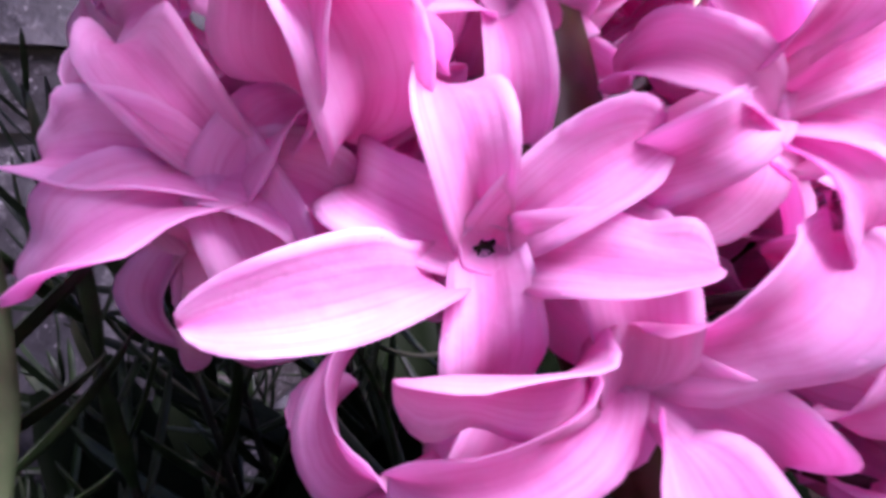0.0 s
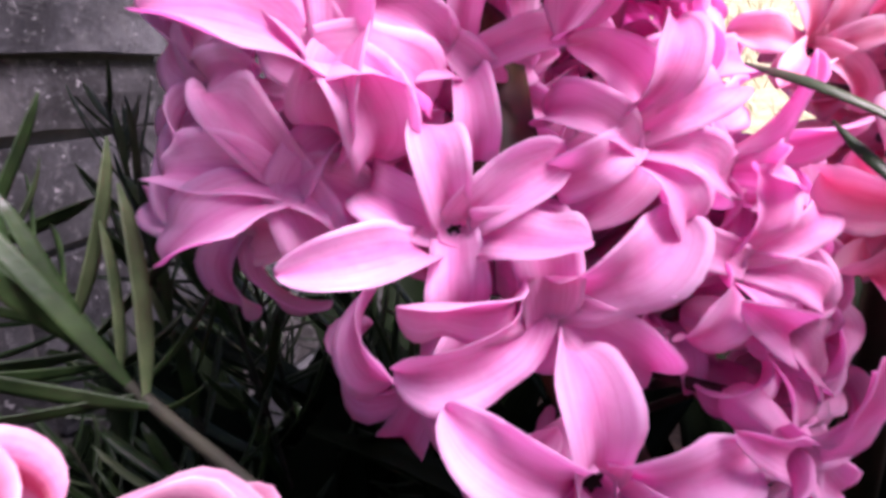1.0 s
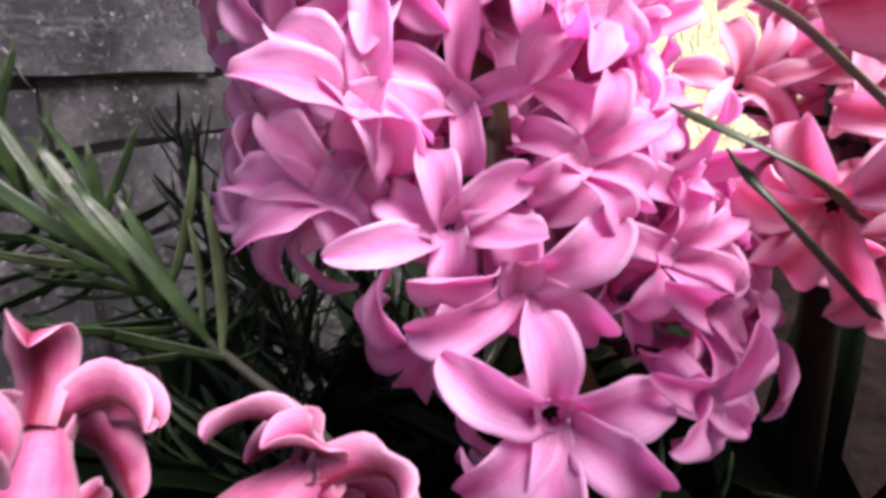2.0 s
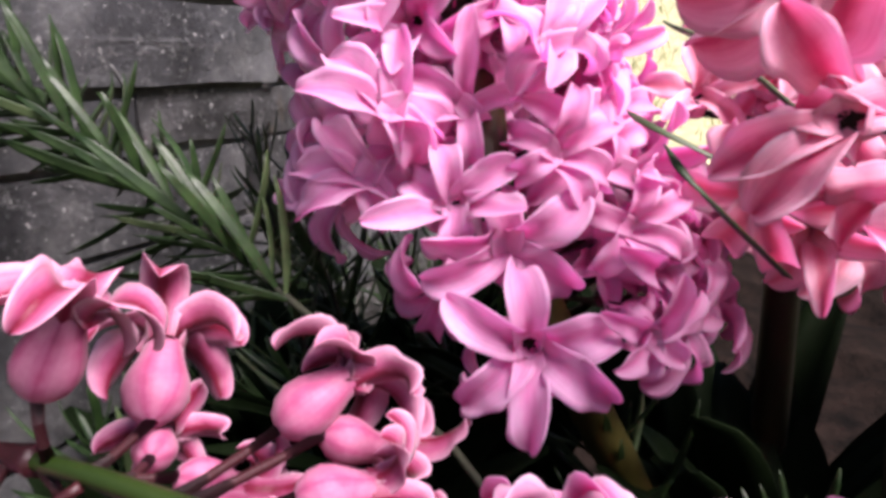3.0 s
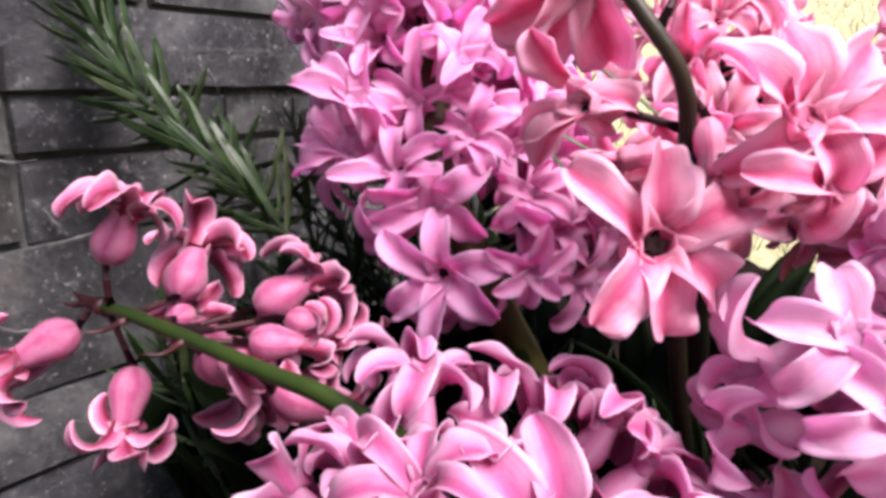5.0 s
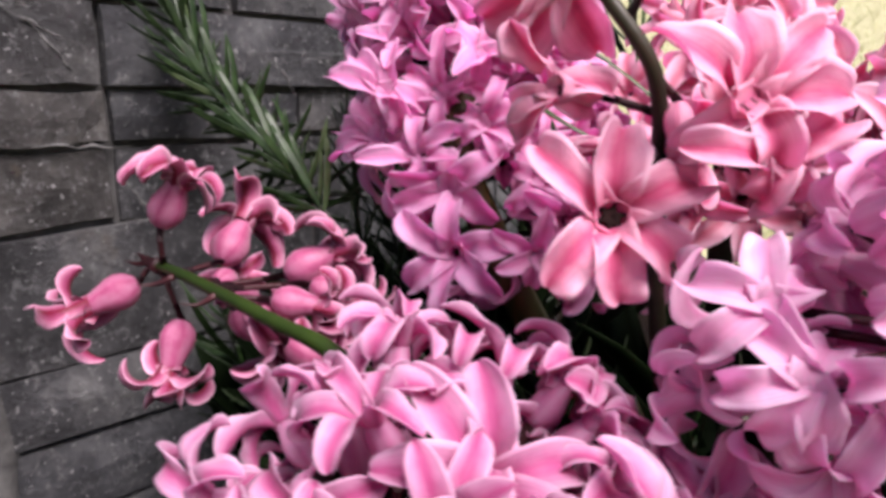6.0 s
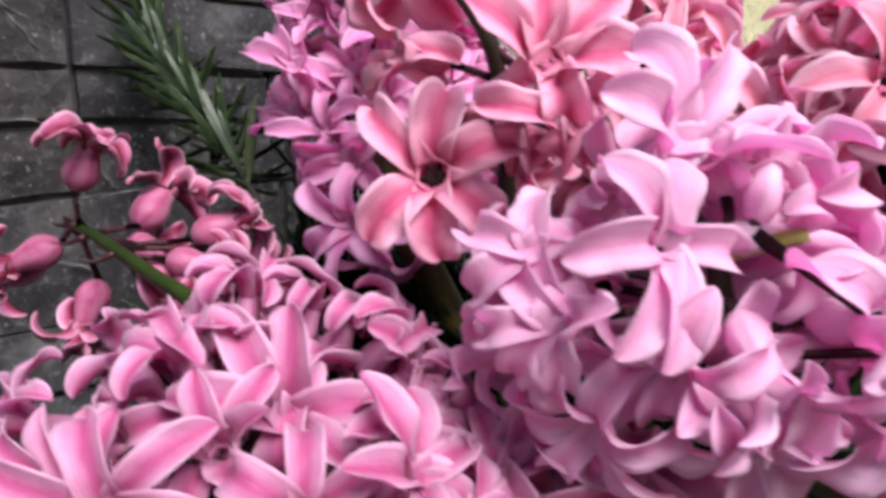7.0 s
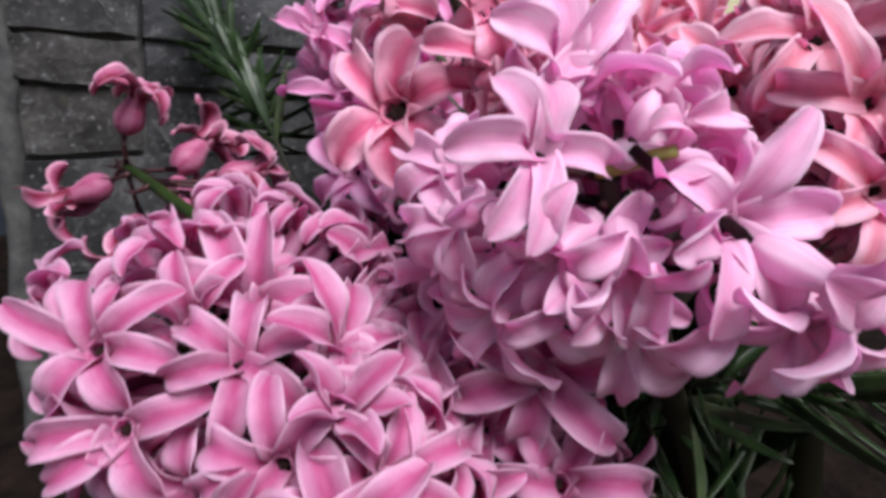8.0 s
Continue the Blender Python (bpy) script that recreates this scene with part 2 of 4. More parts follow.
def sheet(rows_in, thick):
    """Closed thin body from rows of (point, normal): verts and faces, upper then lower."""
    ny, nx = len(rows_in), len(rows_in[0])
    verts, faces = [], []
    for sgn in (0, 1):
        for j, row in enumerate(rows_in):
            for i, (p, n) in enumerate(row):
                rim = min(1.0, 0.35 + 1.3 * min(i, nx - 1 - i) / (nx - 1), 0.35 + 1.3 * (ny - 1 - j) / (ny - 1))
                verts.append(p - n * (thick * rim * sgn))
    o = nx * ny
    for j in range(ny - 1):
        for i in range(nx - 1):
            a, b, c, d = j * nx + i, j * nx + i + 1, (j + 1) * nx + i + 1, (j + 1) * nx + i
            faces.append((a, b, c, d))
            faces.append((o + d, o + c, o + b, o + a))
    for j in range(ny - 1):
        a, d = j * nx, (j + 1) * nx
        faces.append((a, d, o + d, o + a))
        a, d = j * nx + nx - 1, (j + 1) * nx + nx - 1
        faces.append((d, a, o + a, o + d))
    for i in range(nx - 1):
        a, b = (ny - 1) * nx + i, (ny - 1) * nx + i + 1
        faces.append((a, b, o + b, o + a))
    return verts, faces


# ---------------------------------------------------------------- hyacinth
# style: start angle, end angle, bend power, cup, petal length, half width (millimetres)
STYLES = {
    "open": (38, 134, 0.9, 0.55, 17.8, 3.35),
    "curled": (32, 200, 1.1, 0.55, 18.4, 3.4),
    "cup": (10, 100, 1.2, 0.5, 18.0, 3.2),
    "full": (36, 138, 0.95, 0.55, 17.8, 4.0),
    "broad": (48, 160, 0.9, 0.62, 16.5, 4.5),
    "wilted": (10, 165, 1.2, 0.62, 17.0, 3.6),
    "bud": (-2, 12, 1.0, 0.8, 13.0, 2.9),
}
rng = random.Random(7)


def petal_mesh(style, mat, seed):
    a0, a1, power, cup, length, half = STYLES[style]
    r = random.Random(seed)
    a1 += r.uniform(-38, 42)
    a0 += r.uniform(-8, 8)
    length *= r.uniform(0.82, 1.1)
    half *= r.uniform(0.9, 1.1)
    cup *= r.uniform(0.6, 1.3)
    twist, sway, ph = r.gauss(0, 0.55), r.uniform(-0.2, 0.2), r.uniform(0, 6.28)
    point = r.uniform(0.5, 0.74)
    nx, ny = 9, 17
    x, z = (2.25 if style == "broad" else 2.0 if style == "wilted" else 1.65), -6.5
    rows_out, uvs = [], []
    last = 0.0
    for j in range(ny):
        s = 1 - (1 - j / (ny - 1)) ** 1.35
        ds = (s - last) * length
        last = s
        th = radians(a0 + (a1 - a0) * max(0.0, (s - 0.16) / 0.84) ** power)
        if j:
            x += math.sin(th) * ds
            z += math.cos(th) * ds
        w = half * (0.62 + 0.38 * min(1, s / 0.5) ** 0.9) if s < 0.55 else half * max(0.0, 1 - ((s - 0.55) / 0.45) ** 2.0) ** point
        w = max(w, 0.12)
        t = Vector((math.sin(th), 0, math.cos(th)))
        n = Vector((-math.cos(th), 0, math.sin(th)))
        y = Vector((0, 1, 0))
        tw = twist * s * s
        y, n = y * math.cos(tw) + n * math.sin(tw), n * math.cos(tw) - y * math.sin(tw)
        centre = Vector((x, sway * length * s * s, z))
        row = []
        for i in range(nx):
            u = i / (nx - 1) * 2 - 1
            rise = cup * w * (u * u) * (1.0 - 0.35 * s) - 0.10 * w * math.exp(-(u / 0.25) ** 2)
            rise += 0.26 * w * math.sin(8 * s + ph + 1.6 * u) * abs(u) + 0.10 * w * math.sin(17 * s + 2 * ph + 3 * u) * u * u
            rise += 0.5 * w * max(0.0, s - 0.72) / 0.28 * u * u
            row.append(((centre + y * (u * w * (1 - 0.12 * cup * u * u)) + n * rise) / 1000, n))
            uvs.append((0.5 + u / 2, s))
        rows_out.append(row)
    verts, faces = sheet(rows_out, 0.00042)
    return mesh_of("petal", verts, faces, mat, uvs + uvs)


def floret_tube_mesh(mat, fat=1.0):
    """Swollen tube of a floret, open at the mouth, with its inner wall."""
    prof = [(-17.5, 0.7), (-17, 1.7), (-15.4, 2.8), (-13.2, 3.35), (-11, 3.2), (-9, 2.7), (-7, 2.2), (-5.2, 2.0),
            (-5.0, 1.8), (-6.4, 1.8), (-8, 1.9), (-10.5, 1.9), (-12, 1.3), (-12.2, 0.2)]
    mouth = 1.5 if mat in (ROSE, BLUSH) else 1.0
    sides, verts, faces, uvs = 18, [], [], []
    for j, (z, r) in enumerate(prof):
        for k in range(sides):
            ang = 2 * math.pi * k / sides
            rr = r * fat * (mouth if z > -9 else 1.0) * (1 + (0.03 if fat > 1 else 0.09) * math.cos(6 * ang)) / 1000
            verts.append((rr * math.cos(ang), rr * math.sin(ang), z / 1000))
            uvs.append((abs((k * 6 / sides) % 1 - 0.5) * (0.26 if fat > 1 else 0.36) + 0.14, 0.6 if j < 8 else 0.02))
    for j in range(len(prof) - 1):
        for k in range(sides):
            faces.append((j * sides + k, j * sides + (k + 1) % sides, (j + 1) * sides + (k + 1) % sides, (j + 1) * sides + k))
    return mesh_of("floret", verts, faces, mat, uvs)


def stamens_mesh():
    """Six anthers grown together round the style."""
    prof = [(-10.5, 0.3), (-9.5, 0.9), (-8.0, 1.15), (-6.8, 1.0), (-6.2, 0.6), (-6.7, 0.2)]
    sides, verts, faces = 12, [], []
    for z, r in prof:
        for k in range(sides):
            a = 2 * math.pi * k / sides
            rr = r * (1 + 0.28 * math.cos(6 * a)) / 1000
            verts.append((rr * math.cos(a), rr * math.sin(a), z / 1000))
    for j in range(len(prof) - 1):
        for k in range(sides):
            faces.append((j * sides + k, j * sides + (k + 1) % sides, (j + 1) * sides + (k + 1) % sides, (j + 1) * sides + k))
    faces.append(tuple(range(len(verts) - sides, len(verts))))
    return mesh_of("stamen", verts, faces, ANTHER)


STAMENS = stamens_mesh()
PEDICEL_MESH = tube_mesh("pedicel", [(0, 0, 0), (0.0004, 0, 0.35), (0.0003, 0, 0.7), (0, 0, 1)], [0.0010, 0.0008, 0.0008, 0.0012], PEDICEL, 7)
KITS = {}


def kit(mat):
    """The shared petal and tube meshes of one petal colour."""
    if mat.name not in KITS:
        KITS[mat.name] = {s: [petal_mesh(s, mat, 11 * i + len(s)) for i in range(14)] for s in STYLES}
        KITS[mat.name]["tube"] = floret_tube_mesh(mat, 1.32 if mat == WILT else 1.0)
    return KITS[mat.name]


def floret(plant, mat, mouth, facing, roll, size, style, axis_point, petals=None):
    """One floret: tube, six petals, stamens and pedicel; mouth is the throat's place. petals: form, turn and lift of each one."""
    k = kit(mat)
    z = Vector(facing).normalized()
    x = Vector((0, 0, 1)).cross(z)
    x = x.normalized() if x.length > 1e-3 else Vector((1, 0, 0))
    rot = Matrix((x, z.cross(x), z)).transposed().to_4x4()
    base = Matrix.Translation(mouth) @ rot @ pose(0, 0, 0, 0, 0, roll) @ Matrix.Scale(size, 4)
    ob = put("floret", k["tube"], plant, base)
    for i in range(6):
        if petals:
            form, turn, lift = petals[i]
            put("petal", k[style][form], ob, pose(0, 0, 0.0003 * (i % 2), 0, 0, 60 * i + turn) @ pose(0, 0, 0, 0, lift, 0))
            continue
        st = style
        if style in ("open", "full", "cup", "curled") and rng.random() < 0.22:
            st = rng.choice(["open", "curled", "open"])
        lift = rng.uniform(-11, 11) + (3 if i % 2 else -3)
        put("petal", k[st][rng.randrange(14)], ob, pose(0, 0, 0.0003 * (i % 2), 0, 0, 60 * i + rng.uniform(-9, 9)) @ pose(0, 0, 0, 0, lift, 0))
    if style != "bud":
        # real anthers; on broad florets widened so their dark stands for throat shade
        put("stamen", STAMENS, ob, pose(0, 0, 0, 0, 0, rng.uniform(0, 60)) @ Matrix.Diagonal((*(1.9 if style == "broad" else 1.0,) * 2, 1, 1)), "dark brown anther cluster, widened where it stands for throat shade")
    foot = base @ Vector((0, 0, -0.0173))
    way = Vector(axis_point) - foot
    if way.length > 0.002:
        ped = put("pedicel", PEDICEL_MESH, ob, None, "short reddish green pedicel")
        ped.matrix_basis = base.inverted() @ (Matrix.Translation(foot) @ way.to_track_quat("Z", "Y").to_matrix().to_4x4() @ Matrix.Diagonal((1, 1, way.length, 1)))
    return ob


def bloom(heads, place, az, el, roll, size, style, petals=None):
    """Note one chosen floret: throat in millimetres, facing in degrees, and the form, turn and lift of its petals."""
    heads.append((*place, az, el, roll, size, style, petals))


def direction(az, el):
    return Vector((math.cos(radians(az)) * math.cos(radians(el)), math.sin(radians(az)) * math.cos(radians(el)), math.sin(radians(el))))


def leaf_mesh(length, half, out, seed):
    """A channelled strap leaf that rises and arches outwards along +x."""
    r = random.Random(seed)
    rows_out = []
    x = z = 0.0
    ny, nx = 14, 5
    for j in range(ny):
        s = j / (ny - 1)
        th = radians(6 + out * s ** 1.6)
        if j:
            x += math.sin(th) * length / (ny - 1)
            z += math.cos(th) * length / (ny - 1)
        w = half * min(1, 0.6 + s) * max(0.03, 1 - max(0, (s - 0.55) / 0.45) ** 2) ** 0.6
        n = Vector((-math.cos(th), 0, math.sin(th)))
        rows_out.append([(Vector((x, u * w, z)) + n * (abs(u) ** 1.5 * w * 0.45), n) for u in (-1, -0.5, 0, 0.5, 1)])
    verts, faces = sheet(rows_out, 0.0012)
    return mesh_of("leaf", verts, faces, STRAP_SHADE)


LEAVES = [leaf_mesh(0.165 + 0.012 * i, 0.008 + 0.001 * (i % 3), 26 + 9 * i, i) for i in range(4)]


def hyacinth(label, mat, stem, stem_mat, head, radius, heroes, count, spacing=0.019, size=1.0, styles=("open", "curled", "cup"), thick=0.005, droop=8, keep=None, leaves=0, core=0, spine=None, clear=0.0135, gaps=()):
    """A hyacinth: its stem's curve, the stretch of it (head: from, to in 0..1) that carries florets, chosen florets
    (x, y, z in millimetres, azimuth, elevation, roll, size, style) and a spiral of others between them."""
    plant = tagged(new("hyacinth"), label, "flower", "hyacinths in the bed")
    plant.location = stem[0]
    off = Vector(stem[0])
    pts = curve_points(stem, 40)
    local = [p - off for p in (curve_points(spine, 40) if spine else pts)]
    put("stem", tube_mesh("stem", local, [thick * (1.15 - 0.5 * i / 39) for i in range(40)], stem_mat, 12, 0.05), plant)

    # basal leaves added to darken the gaps, shade already in their colour
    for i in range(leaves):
        put("leaf", LEAVES[i % 4], plant, pose(0, 0, 0.03, 0, 0, 360 * i / max(1, leaves) + rng.uniform(-20, 20)), "strap leaf, shade put into its near-black green")

    def at(u):
        f = max(0.0, min(0.9999, u)) * 39
        return pts[int(f)].lerp(pts[min(39, int(f) + 1)], f - int(f))

    placed, chosen = [], []
    for x, y, z, az, el, roll, s, style, petals in heroes:
        m = Vector((x, y, z)) / 1000
        d = direction(az, el)
        near = min((at(head[0] + (head[1] - head[0]) * i / 30) for i in range(31)), key=lambda q: (q - (m - d * 0.02)).length)
        floret(plant, mat, m - off + d * (0.0045 * s), d, roll, s, style, near - off, petals)
        placed.append(m)
        chosen.append(m)
    for i in range(count * 3):
        if len(placed) >= count + len(heroes):
            break
        f = (i + 0.5) / (count * 3)
        u = head[0] + (head[1] - head[0]) * f
        c = at(u)
        t = (at(u + 0.02) - at(u - 0.02)).normalized()
        a = Vector((1, 0, 0.02)) - t * t.x
        a.normalize()
        ang = i * 2.39996 + rng.uniform(-0.2, 0.2)
        out = a * math.cos(ang) + t.cross(a) * math.sin(ang)
        end = max(0.0, (f - 0.72) / 0.28)
        rad = radius * (1 - 0.55 * end ** 2) * rng.uniform(0.92, 1.05)
        d = (out + t * (0.9 * end - math.sin(radians(droop)) + rng.uniform(-0.2, 0.2))).normalized()
        m = c + out * rad * (1 - 0.25 * end) + t * rad * 0.5 * end
        if keep and not keep(m) or any((m - Vector(q)).length < r for q, r in gaps):
            continue
        if any((m - q).length < spacing for q in placed) or any((m - q).length < clear for q in chosen):
            continue
        floret(plant, mat, m - off, d, rng.uniform(0, 60), size * rng.uniform(0.92, 1.1) * (1 - 0.2 * end), rng.choice(styles), c - off)
        placed.append(m)
    for i in range(core):
        f = (i + 0.5) / core * 0.92
        u = head[0] + (head[1] - head[0]) * f
        c = at(u)
        t = (at(u + 0.02) - at(u - 0.02)).normalized()
        a = (Vector((1, 0, 0.02)) - t * t.x).normalized()
        ang = i * 2.39996 + 1.1
        out = a * math.cos(ang) + t.cross(a) * math.sin(ang)
        m = c + out * radius * (0.62 if i % 2 else 0.4)
        if (not keep or keep(m - Vector((0, 0, 0.006)))) and not any((m - Vector(q)).length < r for q, r in gaps):
            floret(plant, mat, m - off, out, rng.uniform(0, 60), size * 0.9, "cup", c - off)
    return plant


# ---------------------------------------------------------------- ground, lawn, wall
def ground_height(x, y):
    far = max(0.0, math.hypot(x, y) - 0.55)
    lawn = max(0.0, min(1.0, (y + 0.35 * -x) / 0.6)) if y > 0 else 0.0
    return 0.19 * far * lawn if far < 30 else 0.19 * 30 * lawn


def build_ground():
    rings = [0.0, 0.15, 0.3, 0.45, 0.6, 0.8, 1.1, 1.5, 2.2, 3.2, 5, 8, 14, 25, 60, 200, 900]
    n = 48
    verts, faces = [(0, 0, 0)], []
    for r in rings[1:]:
        for k in range(n):
            a = 2 * math.pi * k / n
            x, y = r * math.cos(a), r * math.sin(a)
            verts.append((x, y, ground_height(x, y) - 0.004))
    for k in range(n):
        faces.append((0, 1 + k, 1 + (k + 1) % n))
    for j in range(len(rings) - 2):
        for k in range(n):
            a, b = 1 + j * n, 1 + (j + 1) * n
            faces.append((a + k, b + k, b + (k + 1) % n, a + (k + 1) % n))
    put_ground = put("ground", mesh_of("ground", verts, faces, LAWN))
    tagged(put_ground, "dry sunlit pale yellow-green lawn rising behind the bed", "lawn", "", "structure")
    # planted bed: a heap of dark soil clods, shade included in their colour
    nx = 110
    verts, faces = [], []
    for j in range(nx):
        for i in range(nx):
            x, y = -0.75 + 1.35 * i / (nx - 1), -0.75 + 1.40 * j / (nx - 1)
            rim = min(1, min(i, nx - 1 - i, j, nx - 1 - j) / 5)
            h = 0.012 * noise.noise((x * 25, y * 25, 0)) + 0.006 * noise.noise((x * 90, y * 90, 3))
            verts.append((x, y, -0.02 + rim * (0.115 + h)))
    for j in range(nx - 1):
        for i in range(nx - 1):
            faces.append((j * nx + i, j * nx + i + 1, (j + 1) * nx + i + 1, (j + 1) * nx + i))
    tagged(put("garden_bed", mesh_of("garden_bed", verts, faces, SOIL_SHADE)), "dark crumbly soil of the flower bed, shade put into its colour", "soil", "", "structure")


def build_grass():
    r = random.Random(3)
    verts, faces = [], []
    for i in range(9000):
        d = 0.6 + 6.4 * r.random() ** 1.6
        az = radians(r.uniform(70, 150))
        x, y = d * math.cos(az), d * math.sin(az)
        if x > -0.8 and y < 0.68:
            continue
        z = ground_height(x, y) - 0.006
        h, w, a = r.uniform(0.015, 0.045) * (1 + 0.12 * d), r.uniform(0.0009, 0.0018) * (1 + 0.3 * d), r.uniform(0, 6.28)
        lean = Vector((r.gauss(0, 0.6), r.gauss(0, 0.6), 0)) * h
        s = Vector((math.cos(a), math.sin(a), 0)) * w
        o = Vector((x, y, z))
        k = len(verts)
        verts += [o - s, o + s, o + lean * 0.4 + Vector((0, 0, h * 0.6)) + s * 0.7, o + lean * 0.4 + Vector((0, 0, h * 0.6)) - s * 0.7, o + lean + Vector((0, 0, h))]
        faces += [(k, k + 1, k + 2, k + 3), (k + 3, k + 2, k + 4)]
    tagged(put("grass", mesh_of("grass", verts, faces, GRASS)), "short dry yellow-green grass blades of the lawn", "grass", "", "stuff")


WALL_X, WALL_Y0, WALL_Y1, WALL_H = -0.147, -0.089, 0.262, 1.5


def stone_mesh(w, h, d, seed):
    """A split slate strip: bevelled, with uneven face. x: depth, y: length, z: height, front at x = 0."""
    r = random.Random(seed)
    ny, nz = 6, 3
    verts, faces = [], []
    for j in range(nz):
        for i in range(ny):
            v, u = j / (nz - 1), i / (ny - 1)
            rim = i in (0, ny - 1) or j in (0, nz - 1)
            x = r.uniform(-0.0008, 0.0008) - (0.0016 if rim else 0)
            verts.append((x, (u - 0.5) * w + (r.uniform(-0.0008, 0.0008) if rim else 0), (v - 0.5) * h + (r.uniform(-0.0009, 0.0009) if rim else 0)))
    ring = [i for i in range(ny)] + [j * ny + ny - 1 for j in range(1, nz)] + [(nz - 1) * ny + i for i in range(ny - 2, -1, -1)] + [j * ny for j in range(nz - 2, 0, -1)]
    for j in range(nz - 1):
        for i in range(ny - 1):
            faces.append((j * ny + i, j * ny + i + 1, (j + 1) * ny + i + 1, (j + 1) * ny + i))
    o = len(verts)
    for i in ring:
        verts.append((-d, verts[i][1] * 1.0, verts[i][2]))
    for a in range(len(ring)):
        b = (a + 1) % len(ring)
        faces.append((ring[b], ring[a], o + a, o + b))
    return mesh_of("stone", verts, faces, STONE, smooth=False)


def build_wall():
    wall = put("wall_pillar", mesh_of("wall_core", *box_data(WALL_X - 0.36, WALL_X - 0.0075, WALL_Y0 + 0.004, WALL_Y1 - 0.004, -0.05, WALL_H), MORTAR, smooth=False))
    tagged(wall, "square garden pillar clad in dark grey slate strips", "pillar", "", "structure")
    r = random.Random(5)
    # courses of the cladding: bottom edge, height, inner joints
    courses = []
    z = 0.0
    for h in (0.036, 0.043, 0.031, 0.034, 0.030):
        courses.append((z, h, None))
        z += h
    courses += [(0.174, 0.055, [0.055, 0.19]), (0.229, 0.031, [-0.036, 0.10]), (0.260, 0.022, [-0.036, 0.05, 0.16]), (0.282, 0.032, [-0.036, 0.12]),
                (0.314, 0.040, [0.02, 0.17]), (0.354, 0.034, [-0.03, 0.11]), (0.388, 0.045, None)]
    z = 0.433
    while z < WALL_H - 0.03:
        h = r.uniform(0.03, 0.05)
        courses.append((z, h, None))
        z += h
    n = 0
    for z, h, joints in courses:
        if joints is None:
            joints = sorted(r.uniform(WALL_Y0 + 0.07, WALL_Y1 - 0.07) for _ in range(1 + (n % 2)))
        ys = [WALL_Y0] + joints + [WALL_Y1]
        for a, b in zip(ys, ys[1:]):
            n += 1
            gap = 0.0028
            put("stone", stone_mesh(b - a - gap, h - gap, 0.018, n), wall, Matrix.Translation((WALL_X + r.uniform(-0.0025, 0.002), (a + b) / 2, z + h / 2)) @ pose(0, 0, 0, r.uniform(-1.2, 1.2), 0, 0))
    # mortar bead along the corner
    pts, rad = [], []
    for i in range(90):
        zz = -0.02 + i * (WALL_H + 0.01) / 89
        pts.append((WALL_X - 0.006 + r.uniform(-0.0012, 0.0012), WALL_Y0 - 0.001 + r.uniform(-0.0018, 0.0018), zz))
        rad.append(0.0058 + r.uniform(-0.001, 0.001))
    put("mortar_bead", tube_mesh("mortar_bead", pts, rad, MORTAR, 8), wall, None, "rough pale grey mortar along the corner")
    # chalky scratches across the stones
    marks = [((-0.070, 0.311), (-0.040, 0.296)), ((-0.060, 0.306), (-0.047, 0.289)), ((-0.040, 0.2292), (-0.006, 0.2304)), ((-0.066, 0.262), (-0.030, 0.259)),
             ((0.010, 0.268), (0.030, 0.250)), ((-0.020, 0.330), (0.004, 0.318)), ((-0.052, 0.205), (-0.036, 0.196)), ((0.035, 0.300), (0.046, 0.279)), ((-0.034, 0.246), (-0.025, 0.233))]
    for (ya, za), (yb, zb) in marks:
        pts, rad = [], []
        for i in range(9):
            f = i / 8
            pts.append((WALL_X + 0.0006, ya + (yb - ya) * f + r.uniform(-0.0008, 0.0008), za + (zb - za) * f + r.uniform(-0.0008, 0.0008)))
            rad.append(r.uniform(0.00015, 0.0006) * (0.3 + math.sin(math.pi * f)))
        put("scratch", tube_mesh("scratch", pts, rad, CHALK, 6), wall, None, "pale chalky scratch on the slate")
    # the painted wall further back
    dark = put("wall_west", mesh_of("wall_west", *box_data(-0.9, -0.82, -2.6, 0.1, -0.1, 1.3), NAVY, smooth=False))
    tagged(dark, "dark blue-black painted garden wall in deep shade", "wall", "", "structure")


def box_data(x0, x1, y0, y1, z0, z1):
    v = [(x, y, z) for z in (z0, z1) for y in (y0, y1) for x in (x0, x1)]
    f = [(0, 2, 3, 1), (4, 5, 7, 6), (0, 1, 5, 4), (2, 6, 7, 3), (0, 4, 6, 2), (1, 3, 7, 5)]
    return v, f


build_ground()
build_grass()
build_wall()

# ---------------------------------------------------------------- rosemary
def needle_mesh(mat, length, half, bend, seed):
    r = random.Random(seed)
    nx, ny = 5, 8
    rows_out = []
    x = z = 0.0
    ds = length / (ny - 1)
    for j in range(ny):
        s = j / (ny - 1)
        th = radians(90 + bend * s)                     # along +x, bending towards +z
        if j:
            x += math.sin(th) * ds
            z -= math.cos(th) * ds
        w = half * (0.45 + 0.55 * min(1, s / 0.25)) * max(0.05, 1 - max(0, (s - 0.6) / 0.4) ** 2.2) ** 0.7
        n = Vector((math.cos(th) * -1 * -1, 0, math.sin(th)))
        row = []
        for i in range(nx):
            u = i / (nx - 1) * 2 - 1
            row.append(((Vector((x, 0, z)) + Vector((0, 1, 0)) * u * w - n * (0.45 * w * u * u) - n * (0.15 * w if i == 2 else 0)) / 1000, n))
        rows_out.append(row)
    verts, faces = sheet(rows_out, 0.0005)
    return mesh_of("needle", verts, faces, mat)


NEEDLES = [needle_mesh(NEEDLE, 23 + 3 * (i % 3), 1.10 + 0.12 * (i % 2), 4 + 11 * (i % 3), i) for i in range(4)]
NEEDLES += [needle_mesh(NEEDLE_PALE, 25, 1.25, 18, 9)]


